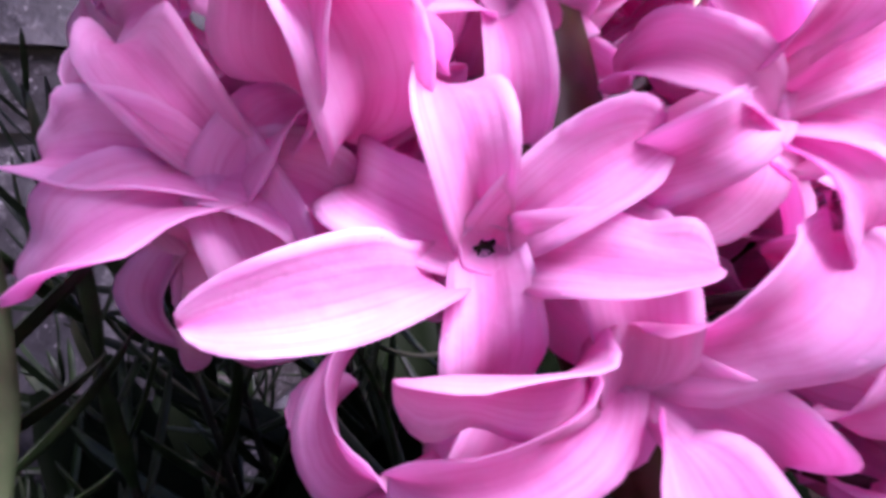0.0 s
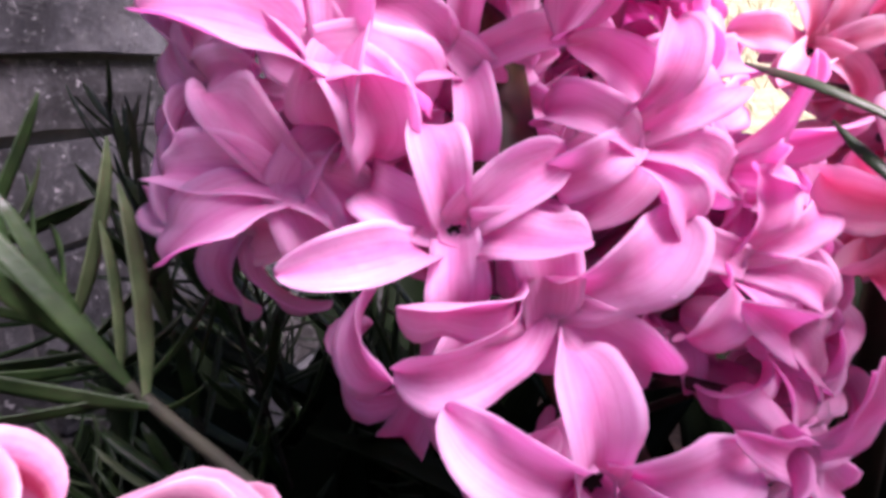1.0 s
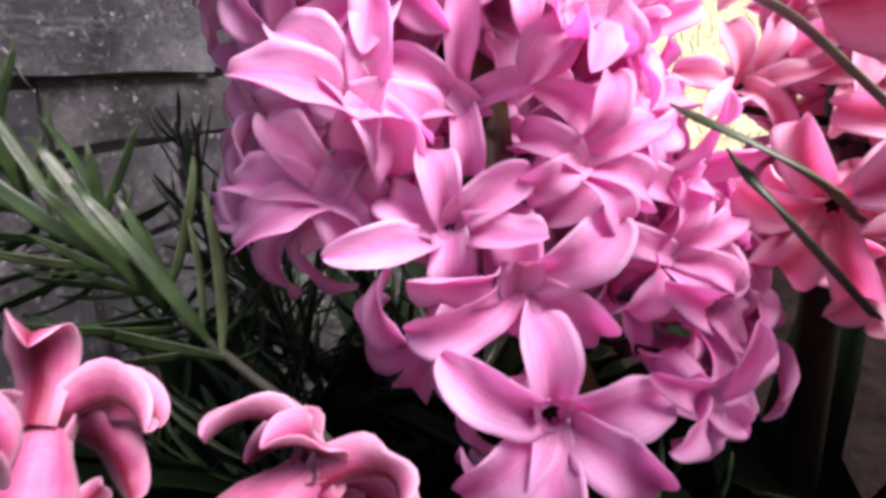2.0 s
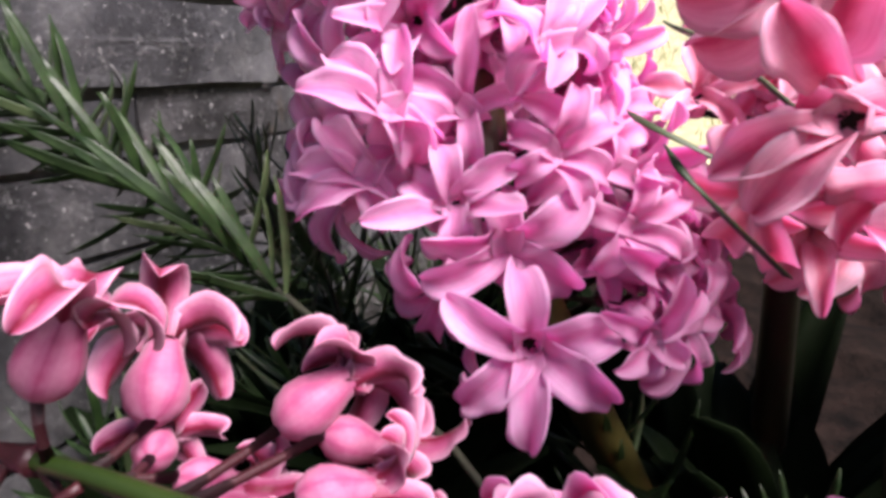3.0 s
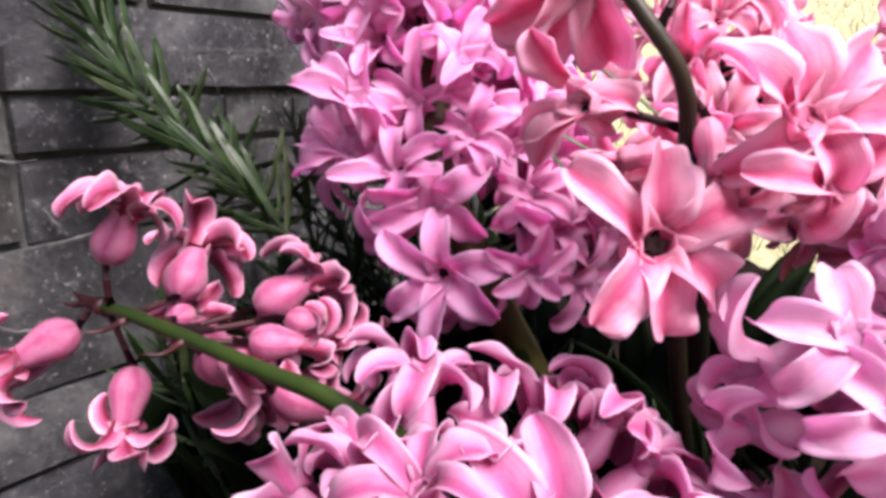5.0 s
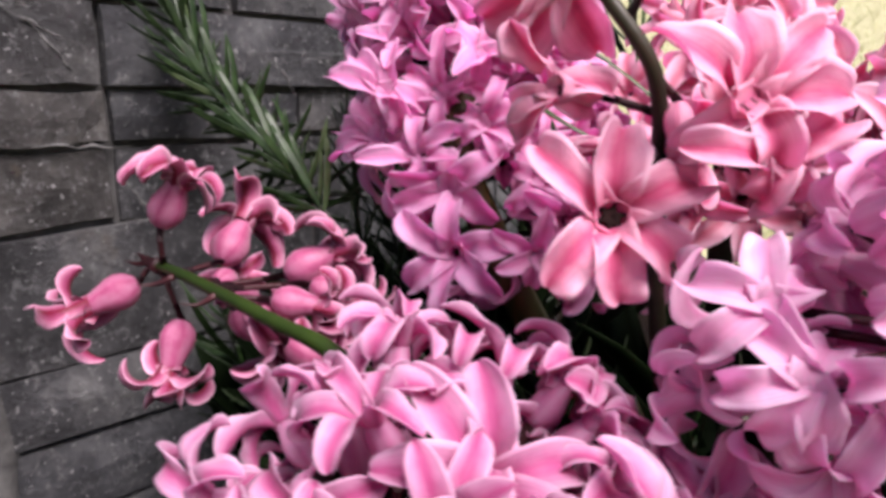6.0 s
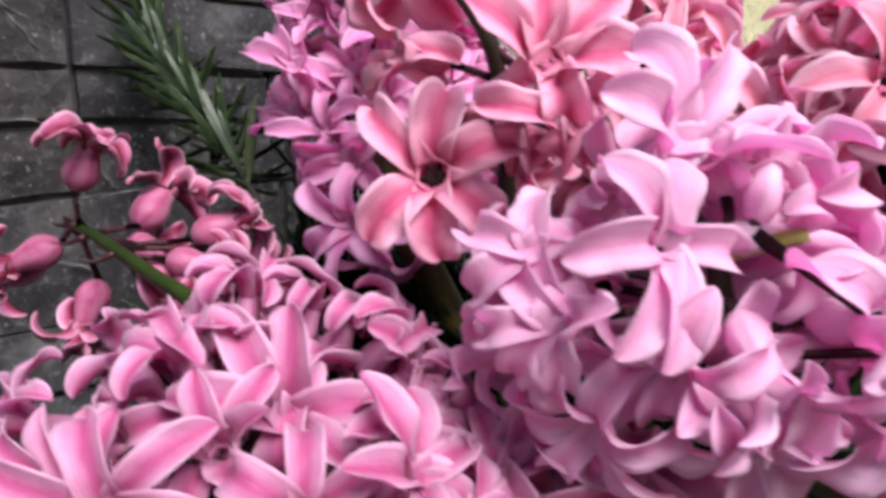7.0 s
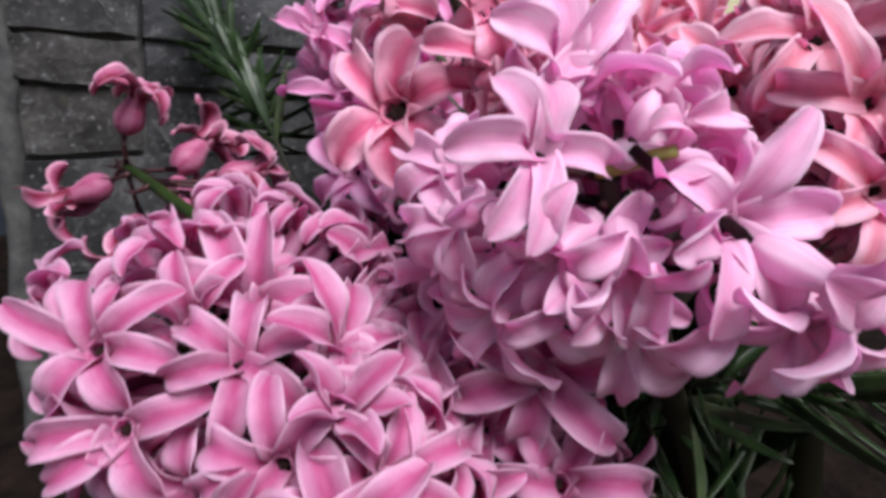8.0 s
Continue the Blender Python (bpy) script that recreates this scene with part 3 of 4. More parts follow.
def rosemary(label, ctrl, count, size=1.0, spread=50, seed=1, start=0.08):
    r = random.Random(seed)
    sprig = tagged(new("rosemary_sprig"), label, "herb", "rosemary sprigs in the bed")
    sprig.location = ctrl[0]
    off = Vector(ctrl[0])
    pts = curve_points(ctrl, 30)
    put("stem", tube_mesh("stem", [p - off for p in pts], [0.0009 - 0.0005 * i / 29 for i in range(30)], WOOD, 8), sprig)
    for i in range(count):
        u = start + (1 - start) * (i / count)
        f = u * 28.9
        p = pts[int(f)].lerp(pts[int(f) + 1], f - int(f))
        t = (pts[min(29, int(f) + 1)] - pts[max(0, int(f) - 1)]).normalized()
        a = t.cross(Vector((0.3, 0.2, 1))).normalized()
        ang = (i % 2) * math.pi + (i // 2) * 1.25 + r.uniform(-0.3, 0.3)
        out = a * math.cos(ang) + t.cross(a) * math.sin(ang)
        tilt = radians(spread * (1.15 - 0.6 * u) + r.uniform(-24, 24))
        d = (t * math.cos(tilt) + out * math.sin(tilt)).normalized()
        up = (t - d * t.dot(d)).normalized()
        m = Matrix((d, up.cross(d), up)).transposed().to_4x4()
        s = size * r.uniform(0.6, 1.3) * (0.7 + 0.3 * min(1, u / 0.45)) * (1 - 0.35 * max(0, u - 0.75) / 0.25)
        put("needle", NEEDLES[r.choice([0, 1, 2, 3, 0, 1, 2, 3, 4])], sprig, Matrix.Translation(p - off) @ m @ Matrix.Scale(s, 4))
    return sprig


rosemary("fresh green rosemary sprig leaning against the slate pillar", [(0.03, 0.0, 0.08), (0.015, -0.010, 0.19), (-0.018, -0.014, 0.231), (-0.032, -0.012, 0.2385), (-0.051, -0.011, 0.2495), (-0.071, -0.0105, 0.2605), (-0.090, -0.0115, 0.2725), (-0.1053, -0.0134, 0.283), (-0.1138, -0.0145, 0.2943), (-0.1183, -0.0155, 0.3065), (-0.1212, -0.0149, 0.325), (-0.122, -0.0145, 0.345)], 215, 0.9, 62, seed=2, start=0.295)
rosemary("small rosemary shoot beside the mauve hyacinth", [(-0.05, 0.02, 0.08), (-0.062, 0.021, 0.2), (-0.07, 0.023, 0.245), (-0.077, 0.026, 0.272)], 44, 0.8, seed=3, spread=48)
rosemary("rosemary shoot hidden behind the mauve hyacinth", [(-0.03, 0.08, 0.09), (-0.038, 0.085, 0.18), (-0.045, 0.085, 0.26), (-0.048, 0.085, 0.30)], 60, 1.0, 62, seed=8, start=0.3)
rosemary("dark rosemary shoot low in the bed", [(0.07, 0.05, 0.09), (0.095, 0.028, 0.18), (0.118, 0.020, 0.203), (0.138, 0.027, 0.208), (0.165, 0.036, 0.205)], 70, 1.0, 62, seed=4, start=0.25)
rosemary("upright rosemary shoot between the flower heads", [(0.0, 0.14, 0.05), (-0.005, 0.135, 0.2), (-0.014, 0.125, 0.29), (-0.012, 0.12, 0.35)], 56, 1.0, seed=5)
LOW = [(-0.085, -0.02, 0.205), (-0.06, 0.02, 0.21), (0.078, 0.004, 0.198), (0.092, 0.022, 0.205),
       (0.06, 0.03, 0.19), (-0.03, 0.05, 0.21), (0.02, 0.035, 0.20), (-0.1, 0.03, 0.2),
       (0.132, 0.012, 0.186), (0.12, 0.035, 0.19),
       (-0.095, 0.085, 0.212), (-0.112, 0.11, 0.208), (-0.085, 0.125, 0.205), (-0.11, 0.145, 0.2), (-0.055, 0.075, 0.222), (-0.118, 0.06, 0.212),
       (-0.064, 0.036, 0.247), (-0.074, 0.054, 0.252), (-0.092, 0.066, 0.236)]
for i, (x, y, z) in enumerate(LOW):
    rosemary("dark rosemary shoot deep in the shade under the flowers", [(x + 0.02, y + 0.01, 0.08), (x + 0.012, y + 0.006, 0.13), (x + 0.002, y, z - 0.03), (x - 0.006, y - 0.004, z)], 46, 1.0, 70, seed=20 + i, start=0.2)

# ---------------------------------------------------------------- hyacinths
HEAD_A = []
bloom(HEAD_A, (-14.0, -5.0, 277.0), -62, 29, 10, 0.98, "full", [(4, -4, 45), (0, 6, 6), (7, 0, 0), (4, -12, -12), (1, 0, 51), (9, -2, 37)])
bloom(HEAD_A, (-6.0, 8.0, 276.0), -59, 20, 18, 0.89, "open", [(5, 0, 6), (5, 18, -12), (11, 6, 0), (2, -12, 6), (6, 12, 12), (6, -1, 51)])
bloom(HEAD_A, (-5.0, -1.0, 260.0), -71, 20, 39, 0.85, "full", [(4, 0, 6), (1, 0, 0), (9, 0, 12), (5, -12, -24), (2, 0, 18), (0, 6, 0)])
bloom(HEAD_A, (-22.2, -2.2, 264.8), -84, 34, 60, 0.98, "full", [(13, -3, 37), (8, 12, 0), (4, 6, 0), (12, -12, -6), (12, 4, 45), (9, 0, 46)])
bloom(HEAD_A, (4.0, 1.0, 252.0), -60, -5, 33, 1.02, "full", [(3, 0, 0), (11, -2, 39), (0, 6, -6), (4, -6, 0), (12, -3, 40), (12, 0, 0)])
bloom(HEAD_A, (10.1, -4.1, 235.1), -65, 7, 28, 1.08, "full", [(2, -6, -6), (6, 6, 6), (4, 6, 0), (7, 6, 6), (10, -6, 0), (12, 6, -6)])
bloom(HEAD_A, (28.4, 8.5, 235.5), -56, -4, 14, 0.85, "cup", [(2, 4, 46), (3, 0, 18), (2, 0, 18), (4, 0, 0), (11, 12, 24), (9, -1, 47)])
bloom(HEAD_A, (22.4, 16.7, 253.0), -42, 14, 32, 0.85, "curled", [(2, -6, -6), (13, -18, 0), (2, 4, 38), (0, 6, -6), (0, 12, -6), (11, 0, -6)])
bloom(HEAD_A, (10.5, 8.1, 286.1), -40, 38, 19, 0.85, "full", [(0, 6, -6), (12, -12, -6), (9, 0, 0), (8, 2, 49), (5, -12, -18), (1, 24, 18)])
bloom(HEAD_A, (11.3, 7.0, 267.9), -44, 21, 25, 0.85, "curled", [(2, 0, -6), (13, -12, -18), (1, -2, 34), (7, 0, 24), (0, 24, -6), (5, 6, 0)])
bloom(HEAD_A, (-10, 2, 240), -95, -35, 0, 1.0, "curled")
bloom(HEAD_A, (-38, 9, 258), -118, -8, 0, 1.1, "open")
bloom(HEAD_A, (4, 10, 222), -75, -62, 0, 0.95, "curled")
bloom(HEAD_A, (-42, 12, 272), -125, 5, 20, 1.1, "open")
bloom(HEAD_A, (-23, 15, 266), -105, -6, 10, 1.0, "open")
bloom(HEAD_A, (-14, 20, 272), -95, 0, 10, 0.9, "cup")
hyacinth("mauve-pink hyacinth in full bloom before the pillar", MAUVE, [(0.04, 0.065, 0.02), (0.03, 0.055, 0.14), (0.004, 0.044, 0.22), (-0.022, 0.041, 0.275), (-0.032, 0.042, 0.36)], STEM_OLIVE,
         (0.46, 1.0), 0.039, HEAD_A, 200, 0.0112, 0.98, droop=14, leaves=12, core=76, spine=[(0.04, 0.065, 0.02), (0.03, 0.05, 0.14), (0.008, 0.020, 0.225), (-0.002, 0.011, 0.260), (-0.0075, 0.020, 0.276), (-0.016, 0.028, 0.292), (-0.03, 0.038, 0.36)], gaps=[((0.0, 0.006, 0.268), 0.016), ((0.006, -0.008, 0.268), 0.012), ((-0.003, 0.001, 0.281), 0.0145), ((0.005, -0.008, 0.283), 0.012)],
         keep=lambda m: m.z > 0.228 + 1.0 * max(0.0, 0.010 - m.x))
HEAD_B = []
bloom(HEAD_B, (-34.7, -55.8, 255.9), 41, 62, 2, 1.04, "wilted", [(7, 0, 6), (6, -1, 51), (1, 12, 30), (1, 0, 0), (0, 6, 0), (11, -2, 52)])
bloom(HEAD_B, (-45.6, -34.4, 240.3), 125, 30, 27, 1.19, "wilted", [(8, -6, 12), (0, 6, -12), (6, 5, 39), (8, 0, 0), (1, -12, 18), (1, 12, 24)])
bloom(HEAD_B, (-14.5, -24.0, 235.0), 62, 21, 62, 1.12, "wilted", [(1, 6, 36), (11, -2, 39), (3, 6, 0), (1, 6, 12), (1, -6, 36), (12, -3, 40)])
bloom(HEAD_B, (-37.8, -62.5, 205.8), -57, -57, 52, 1.07, "wilted", [(2, -6, 0), (0, -6, 0), (7, 3, 51), (2, 0, 0), (10, 0, 0), (3, -2, 34)])
bloom(HEAD_B, (-6.3, -48.6, 218.5), 0, -40, 5, 0.92, "wilted", [(13, -3, 37), (8, 0, 6), (12, 4, 45), (12, 0, 0), (3, 0, 0), (13, -12, 0)])
bloom(HEAD_B, (-56.2, -75.4, 222.3), -112, -22, 39, 1.10, "wilted", [(11, 0, -6), (2, 4, 46), (11, 6, -6), (9, -1, 47), (12, 0, 6), (7, 0, 0)])
bloom(HEAD_B, (-24, -40, 212), 90, -50, 0, 1.1, "wilted")
bloom(HEAD_B, (5, -38, 212), 70, -35, 0, 1.1, "wilted")
bloom(HEAD_B, (-43, -40, 226), 130, -10, 10, 0.8, "wilted")
bloom(HEAD_B, (-1.5, -38, 226), 50, -10, 0, 0.9, "wilted")
bloom(HEAD_B, (-25, -41, 221), 60, -35, 30, 0.85, "wilted")
bloom(HEAD_B, (-9, -24, 222), 50, -30, 0, 0.9, "wilted")
fading = hyacinth("fading pink hyacinth with few curled florets on a flopped green stem", WILT, [(0.10, -0.045, 0.02), (0.08, -0.047, 0.17), (0.052, -0.050, 0.214), (0.025, -0.052, 0.2249), (0.0056, -0.054, 0.2275), (-0.0186, -0.0565, 0.2305), (-0.0352, -0.0585, 0.2324), (-0.0505, -0.0603, 0.2331)], STEM_GREEN,
         (0.5, 1.0), 0.012, HEAD_B, 0, 0.014, 1.0, ("wilted",), thick=0.0020, keep=lambda m: m.z < 0.236)
# withered tip and papery bracts of the flopped stem
for label, ctrl, r0 in (("withered dark stem tip", [(-0.044, -0.0595, 0.2328), (-0.050, -0.0602, 0.2332), (-0.0555, -0.0612, 0.2350)], 0.0025),
                        ("dry brown bract", [(-0.0505, -0.0605, 0.2330), (-0.0545, -0.0620, 0.2322), (-0.0580, -0.0640, 0.2328)], 0.0010),
                        ("dry brown bract", [(-0.034, -0.0600, 0.2318), (-0.037, -0.064, 0.2300), (-0.0385, -0.068, 0.2305)], 0.0009),
                        ("dry brown bract", [(-0.016, -0.0572, 0.2300), (-0.018, -0.061, 0.2280), (-0.0195, -0.065, 0.2290)], 0.0009)):
    pts = [p - fading.location for p in curve_points(ctrl, 8)]
    put("bract", tube_mesh("bract", pts, [r0 * (1 - 0.95 * (i / 7) ** 1.2) for i in range(8)], PEDICEL, 7), fading, None, label)
HEAD_C = []
bloom(HEAD_C, (68.0, -53.0, 216.0), -27, 44, 7, 1.14, "full", [(6, -6, 0), (0, 12, -6), (5, 0, 0), (4, -12, -6), (6, 5, 39), (0, 0, -6)])
bloom(HEAD_C, (71.0, -81.0, 213.0), -32, 32, 53, 0.91, "full", [(5, -6, 0), (11, -6, 0), (5, -6, 0), (1, 6, 6), (1, 12, 0), (5, 6, -6)])
bloom(HEAD_C, (85.7, -79.3, 204.7), -31, 26, 7, 0.85, "full", [(13, 6, 0), (7, 3, 88), (3, -2, 88), (11, 0, -6), (12, -18, 0), (6, -6, 0)])
bloom(HEAD_C, (91.1, -27.0, 205.3), -32, 37, 48, 0.85, "open", [(1, 12, 0), (9, 0, 0), (6, -6, 0), (13, -3, 37), (12, 4, 45), (9, 6, 24)])
bloom(HEAD_C, (90, -62, 214), -15, 35, 20, 0.9, "curled")
bloom(HEAD_C, (24, -64, 215), 180, 35, 0, 0.86, "full")
bloom(HEAD_C, (52, -30, 224), 95, 45, 0, 0.9, "curled")
bloom(HEAD_C, (60, -22, 219), 80, 35, 20, 0.9, "curled")
bloom(HEAD_C, (72, -30, 219), 40, 45, 0, 0.9, "full")
bloom(HEAD_C, (44, -34, 226), 100, 55, 10, 0.85, "curled")
bloom(HEAD_C, (74, -20, 212), 50, 30, 0, 0.9, "curled")
bloom(HEAD_C, (82, -38, 214), 20, 45, 30, 0.9, "full")
bloom(HEAD_C, (65, -28, 224), 60, 45, 0, 0.86, "curled")
bloom(HEAD_C, (24, -36, 226), 120, 50, 0, 0.86, "curled")
bloom(HEAD_C, (52, -64, 226), -100, 65, 0, 0.86, "curled")
bloom(HEAD_C, (37, -86, 214), -105, 30, 0, 0.9, "curled")
bloom(HEAD_C, (38, -45, 230), 100, 70, 0, 0.9, "curled")
hyacinth("large pale pink hyacinth lying low over the bed", PINK, [(0.13, -0.03, 0.02), (0.115, -0.035, 0.14), (0.09, -0.048, 0.188), (0.055, -0.056, 0.198), (0.024, -0.060, 0.200)], STEM_GREEN,
         (0.45, 1.0), 0.027, HEAD_C, 160, 0.0102, 0.92, ("full", "curled", "curled", "cup"), keep=lambda m: m.x > 0.014)
HEAD_D = []
bloom(HEAD_D, (117.0, -25.0, 249.0), -26, 18, -4, 0.85, "full", [(6, -6, 6), (7, 18, 18), (7, 0, 6), (13, 0, -6), (5, 12, 6), (5, -24, 6)])
bloom(HEAD_D, (112.9, -16.8, 261.2), -16, 32, 41, 0.95, "full", [(10, 6, -6), (3, 0, 0), (0, -6, -6), (7, 3, 51), (0, 24, -36), (11, -6, 18)])
bloom(HEAD_D, (135.5, -6.3, 239.3), -30, 14, 12, 0.92, "full", [(12, 6, -6), (5, 0, -12), (1, 0, 12), (0, 0, -30), (13, 0, -6), (12, 0, 0)])
bloom(HEAD_D, (104.1, -31.5, 237.4), -69, 16, 12, 0.85, "full", [(0, -6, -36), (2, 4, 46), (6, 6, 18), (6, 6, 6), (2, 0, 12), (2, -18, 18)])
bloom(HEAD_D, (97.1, -27.3, 245.3), -64, 21, 47, 0.85, "full", [(2, 4, 38), (2, 0, 18), (1, 0, 6), (6, -6, 0), (6, 6, 12), (9, 3, 49)])
bloom(HEAD_D, (117, -12, 229), -45, 25, 0, 0.99, "cup")
bloom(HEAD_D, (82, -19, 223), -150, -5, 0, 0.9, "curled")
bloom(HEAD_D, (84, -15, 234), -140, -8, 0, 0.95, "full")
bloom(HEAD_D, (108, -25, 221), -95, -25, 0, 0.95, "curled")
bloom(HEAD_D, (98, -12, 232), -150, 0, 0, 0.9, "curled")
bloom(HEAD_D, (144, 2, 226), -62, -35, 0, 0.95, "curled")
bloom(HEAD_D, (149, -1, 233), 15, -20, 0, 0.95, "full")
broad = hyacinth("pink hyacinth with broad open florets", PALE, [(0.105, 0.07, 0.02), (0.108, 0.055, 0.12), (0.115, 0.010, 0.21), (0.116, -0.009, 0.243), (0.121, -0.011, 0.249), (0.13, -0.008, 0.251)], STEM_DARK,
         (0.45, 0.8), 0.021, HEAD_D, 80, 0.0102, 0.88, ("full", "full", "curled", "cup"), thick=0.0026, keep=lambda m: m.z > 0.218 and m.x < 0.130, gaps=[((0.122, -0.014, 0.246), 0.0125), ((0.128, -0.018, 0.246), 0.010)],
         spine=[(0.105, 0.07, 0.02), (0.108, 0.055, 0.12), (0.115, 0.010, 0.21), (0.1155, -0.006, 0.236), (0.116, -0.010, 0.2445)])
pts = [p - broad.location for p in curve_points([(0.1155, -0.0125, 0.2455), (0.1185, -0.0105, 0.2462), (0.1222, -0.0090, 0.2478), (0.1262, -0.0070, 0.2492)], 10)]
put("pedicel", tube_mesh("pedicel", pts, [0.0016 - 0.0006 * i / 9 for i in range(10)], OLIVE, 9), broad, None, "thick olive-green pedicel")
HEAD_E = []
bloom(HEAD_E, (70.0, -24.0, 254.0), -48, 17, 29, 1.06, "broad", [(11, 0, -6), (6, 0, -6), (13, -6, 0), (5, 12, -6), (5, 0, 6), (8, 0, 0)])
bloom(HEAD_E, (88.0, -15.0, 273.0), -46, 29, 44, 0.97, "broad", [(12, 0, 0), (7, -6, 0), (12, -18, -12), (13, -3, 37), (10, 6, 6), (4, 12, 0)])
bloom(HEAD_E, (92.7, -12.5, 264.1), -49, 17, 51, 0.85, "broad", [(11, -12, 0), (8, 2, 49), (13, 12, -18), (10, 12, 18), (4, -3, 44), (2, -4, 49)])
bloom(HEAD_E, (52.5, -18.0, 275.7), -107, 8, 27, 0.85, "broad", [(2, 4, 46), (4, 24, -36), (10, 18, 18), (12, 0, 0), (7, -24, -6), (9, -1, 47)])
bloom(HEAD_E, (50.6, -14.5, 296.2), -59, -40, 11, 1.20, "broad", [(9, -24, 24), (2, 4, 38), (9, 3, 49), (4, 12, 0), (7, -6, 0), (7, -12, 0)])
bloom(HEAD_E, (72, -5, 262), -40, -75, 0, 0.85, "bud")
bloom(HEAD_E, (52, 2, 264), 185, -10, 0, 0.85, "bud")
bloom(HEAD_E, (62, 14, 262), 95, 0, 0, 1.0, "curled")
bloom(HEAD_E, (60, -10, 308), 240, 40, 0, 1.0, "open")
hyacinth("salmon-pink hyacinth with sparse florets on a bent dark stem", ROSE, [(0.078, 0.02, 0.02), (0.076, 0.016, 0.09), (0.072, 0.008, 0.16), (0.066, 0.001, 0.225), (0.0655, -0.001, 0.256), (0.0672, -0.005, 0.271), (0.0668, -0.009, 0.280), (0.062, -0.013, 0.289), (0.054, -0.014, 0.299), (0.042, -0.012, 0.308)], STEM_DARK,
         (0.5, 1.0), 0.022, HEAD_E, 0, 0.02, 1.0, thick=0.0019)
HEAD_F = []
bloom(HEAD_F, (31.8, 44.4, 275.3), -68, 22, 56, 0.85, "open", [(7, 0, 0), (2, -6, 0), (2, 0, -6), (10, -24, -24), (1, 18, 18), (0, 6, 0)])
bloom(HEAD_F, (44, 26, 258), -95, -10, 0, 1.1, "curled")
bloom(HEAD_F, (60, 40, 268), -60, 10, 0, 1.1, "curled")
hyacinth("bright salmon-pink hyacinth catching the light", BLUSH, [(0.05, 0.09, 0.02), (0.05, 0.08, 0.12), (0.05, 0.068, 0.22), (0.05, 0.066, 0.296)], STEM_DARK,
         (0.55, 1.0), 0.030, HEAD_F, 80, 0.0122, 1.02, leaves=3, core=14, keep=lambda m: m.x > 0.038 and m.z > 0.244)
HEAD_H = []
bloom(HEAD_H, (97, 48, 261), -65, 10, 0, 1.15, "open")
bloom(HEAD_H, (120, 40, 270), -50, 20, 0, 1.1, "open")
hyacinth("salmon-pink hyacinth at the back of the bed", BLUSH, [(0.11, 0.10, 0.02), (0.11, 0.09, 0.12), (0.108, 0.076, 0.22), (0.11, 0.072, 0.288)], STEM_DARK,
         (0.55, 1.0), 0.030, HEAD_H, 80, 0.0122, 1.02, keep=lambda m: m.z > 0.236)
HEAD_G = []
bloom(HEAD_G, (108.0, -14.5, 208.8), -37, 17, 18, 1.05, "full", [(5, -6, 0), (2, 4, 46), (8, 12, 0), (6, 0, -6), (6, 0, 6), (13, -6, 0)])
bloom(HEAD_G, (90, -27, 207), -45, 50, 0, 1.0, "full")
bloom(HEAD_G, (94, -42, 190), -60, 20, 0, 1.05, "full")
bloom(HEAD_G, (114, -14, 190), -40, 30, 0, 1.1, "curled")
hyacinth("low pink hyacinth half hidden under its neighbours", PINK, [(0.09, 0.02, 0.02), (0.09, 0.01, 0.1), (0.09, -0.008, 0.15), (0.092, -0.012, 0.195)], STEM_DARK,
         (0.55, 1.0), 0.027, HEAD_G, 70, 0.0105, 0.88, ("full", "curled", "cup"), keep=lambda m: m.x < 0.114)
HEAD_I = []
bloom(HEAD_I, (134, 32, 258), -50, 10, 0, 1.15, "open")
bloom(HEAD_I, (140, 28, 243), -35, -5, 20, 1.05, "open")
hyacinth("pink hyacinth at the open side of the bed", BLUSH, [(0.15, 0.09, 0.02), (0.15, 0.085, 0.12), (0.148, 0.07, 0.22), (0.148, 0.066, 0.30)], STEM_DARK,
         (0.6, 1.0), 0.029, HEAD_I, 60, 0.0122, 1.02, keep=lambda m: m.z > 0.225)


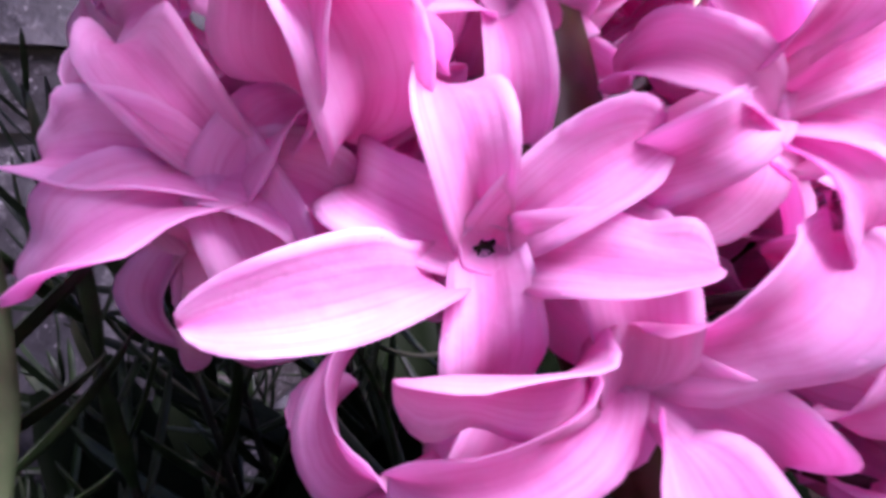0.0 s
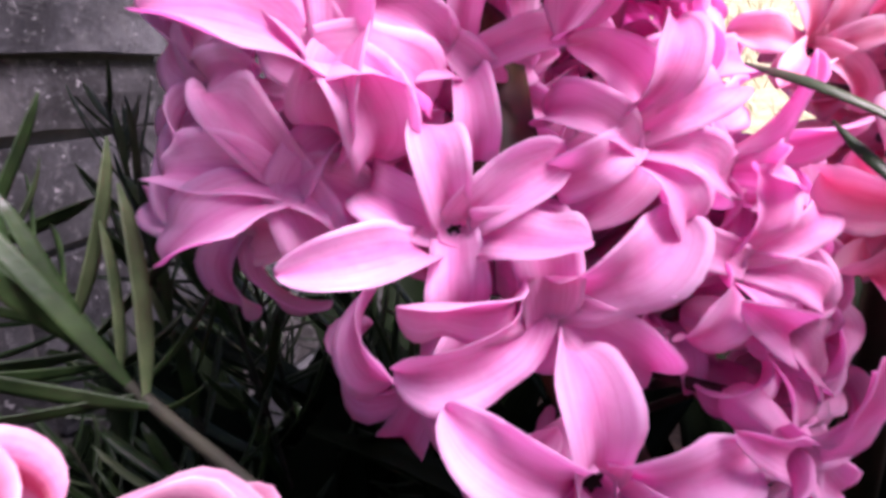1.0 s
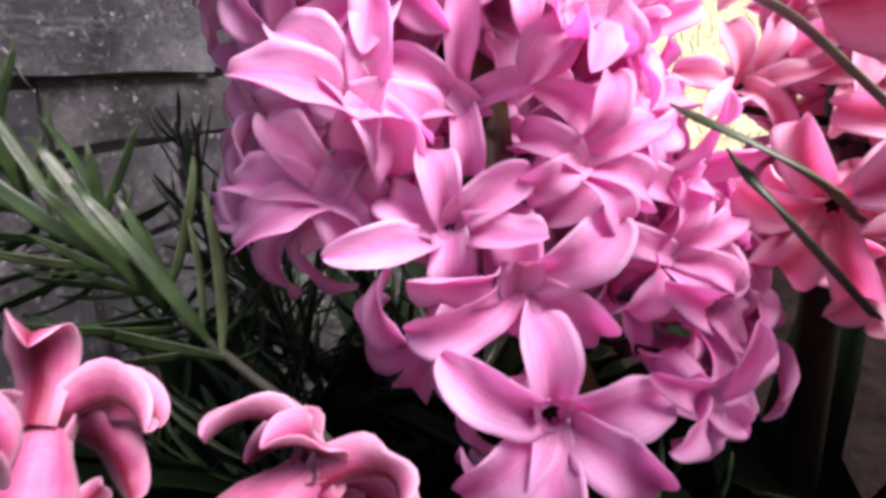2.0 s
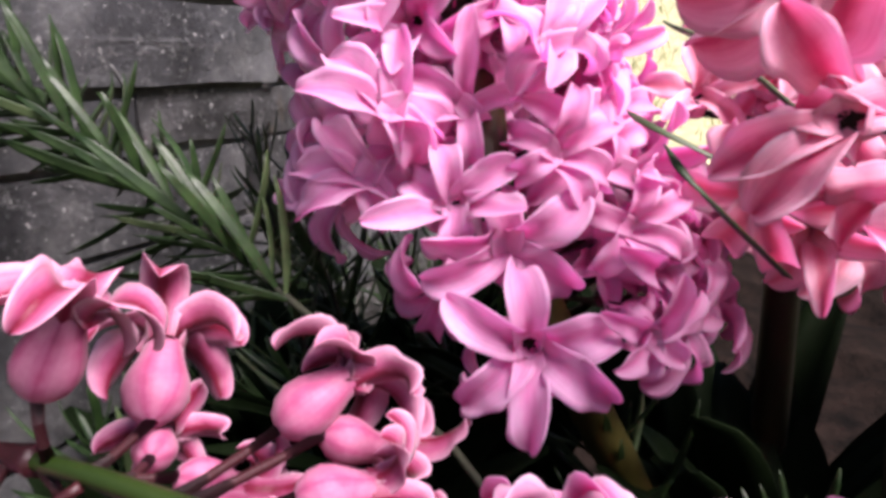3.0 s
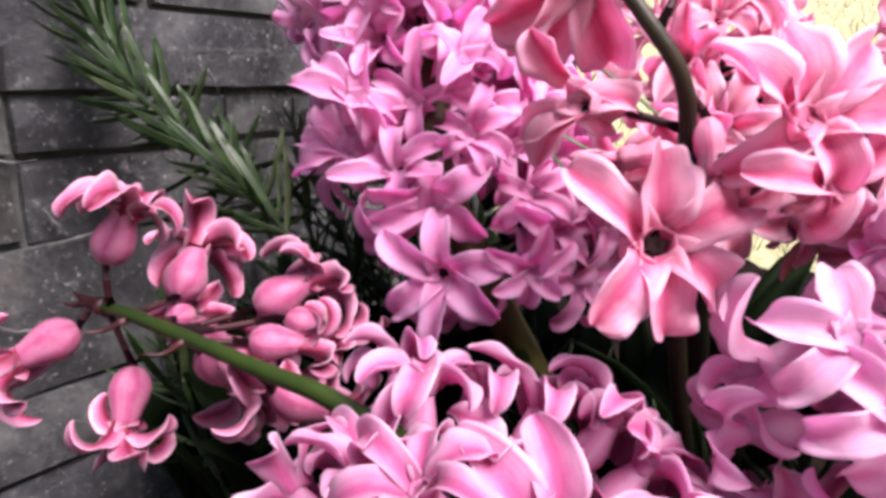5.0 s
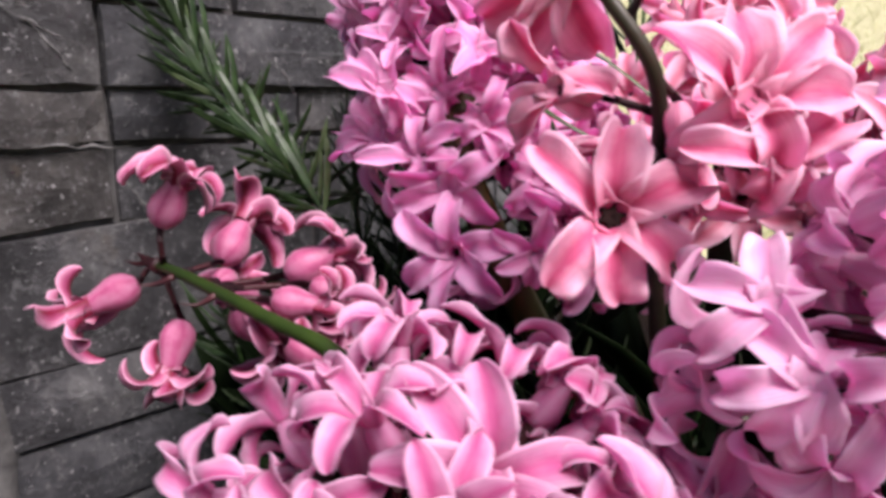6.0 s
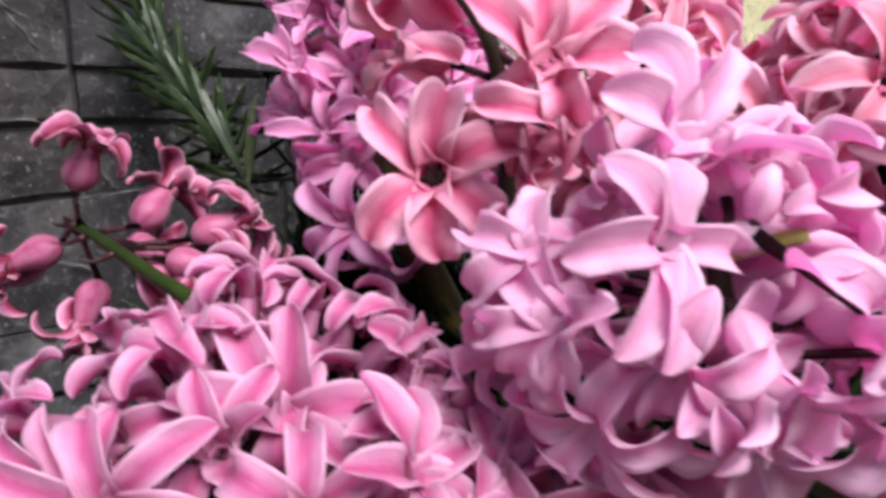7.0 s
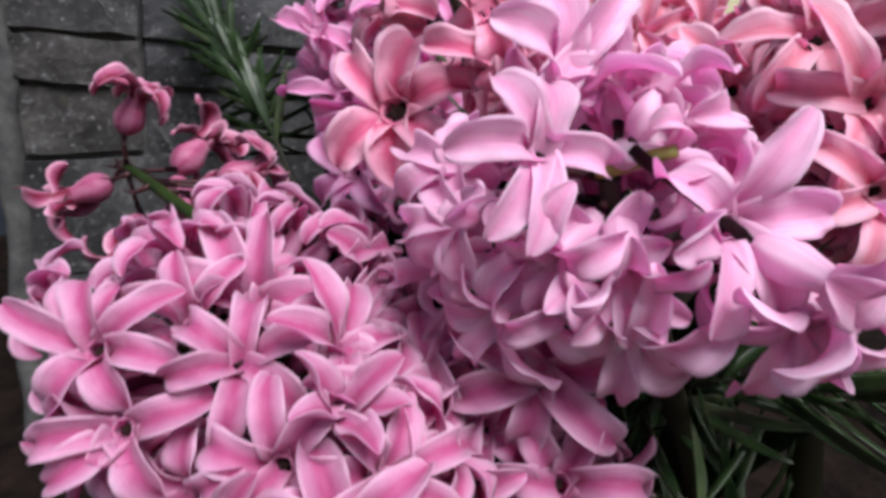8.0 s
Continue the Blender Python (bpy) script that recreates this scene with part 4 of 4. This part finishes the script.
def gap_leaf_clump(x, y, tall, count, seed):
    """A tuft of strap leaves that rises from the soil with no flower; added gap filler."""
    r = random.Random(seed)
    tuft = tagged(new("gap_leaf_tuft"), "added tuft of strap leaves, deep shade put into their near-black green", "plant", "leaf tufts in the bed")
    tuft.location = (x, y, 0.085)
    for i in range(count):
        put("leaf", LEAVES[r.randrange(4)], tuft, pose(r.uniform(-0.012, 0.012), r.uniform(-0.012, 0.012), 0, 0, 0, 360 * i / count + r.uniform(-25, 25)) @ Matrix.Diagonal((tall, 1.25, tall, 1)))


# tufts added so gaps below the heads read as deep shade
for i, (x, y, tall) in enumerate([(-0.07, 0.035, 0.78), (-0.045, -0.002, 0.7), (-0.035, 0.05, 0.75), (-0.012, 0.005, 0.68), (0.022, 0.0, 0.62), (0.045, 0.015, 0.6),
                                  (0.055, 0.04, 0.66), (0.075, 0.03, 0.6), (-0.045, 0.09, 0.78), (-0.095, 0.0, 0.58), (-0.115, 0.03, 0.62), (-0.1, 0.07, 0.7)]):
    gap_leaf_clump(x, y, tall, 11, 60 + i)


def stray_needle(label, ctrl, half, mat):
    pts = curve_points(ctrl, 12)
    rows_out = []
    for j, p in enumerate(pts):
        t = (pts[min(j + 1, 11)] - pts[max(j - 1, 0)]).normalized()
        side = t.cross(Vector((0, 0, 1))).normalized()
        n = side.cross(t)
        w = half * max(0.12, 1 - max(0.0, (j / 11 - 0.7) / 0.3) ** 2)
        rows_out.append([(p + side * (u * w) - n * (0.5 * w * u * u), n) for u in (-1, -0.5, 0, 0.5, 1)])
    verts, faces = sheet(rows_out, 0.0006)
    tagged(put("rosemary_needle", mesh_of("needle", verts, faces, mat)), label, "herb", "stray rosemary needles")


stray_needle("pale grey-green rosemary needle among pink florets", [(0.05, 0.03, 0.255), (0.040, 0.012, 0.2655), (0.0277, 0.010, 0.2725), (0.0213, 0.0185, 0.2745)], 0.0011, NEEDLE_PALE)
stray_needle("dark rosemary needle among pink florets", [(0.05, 0.02, 0.245), (0.036, 0.008, 0.262), (0.029, 0.0126, 0.269)], 0.0010, NEEDLE)
stray_needle("grey-green rosemary needle above pink florets", [(0.055, 0.03, 0.268), (0.0376, 0.020, 0.284), (0.0285, 0.0097, 0.289)], 0.0011, NEEDLE_PALE)
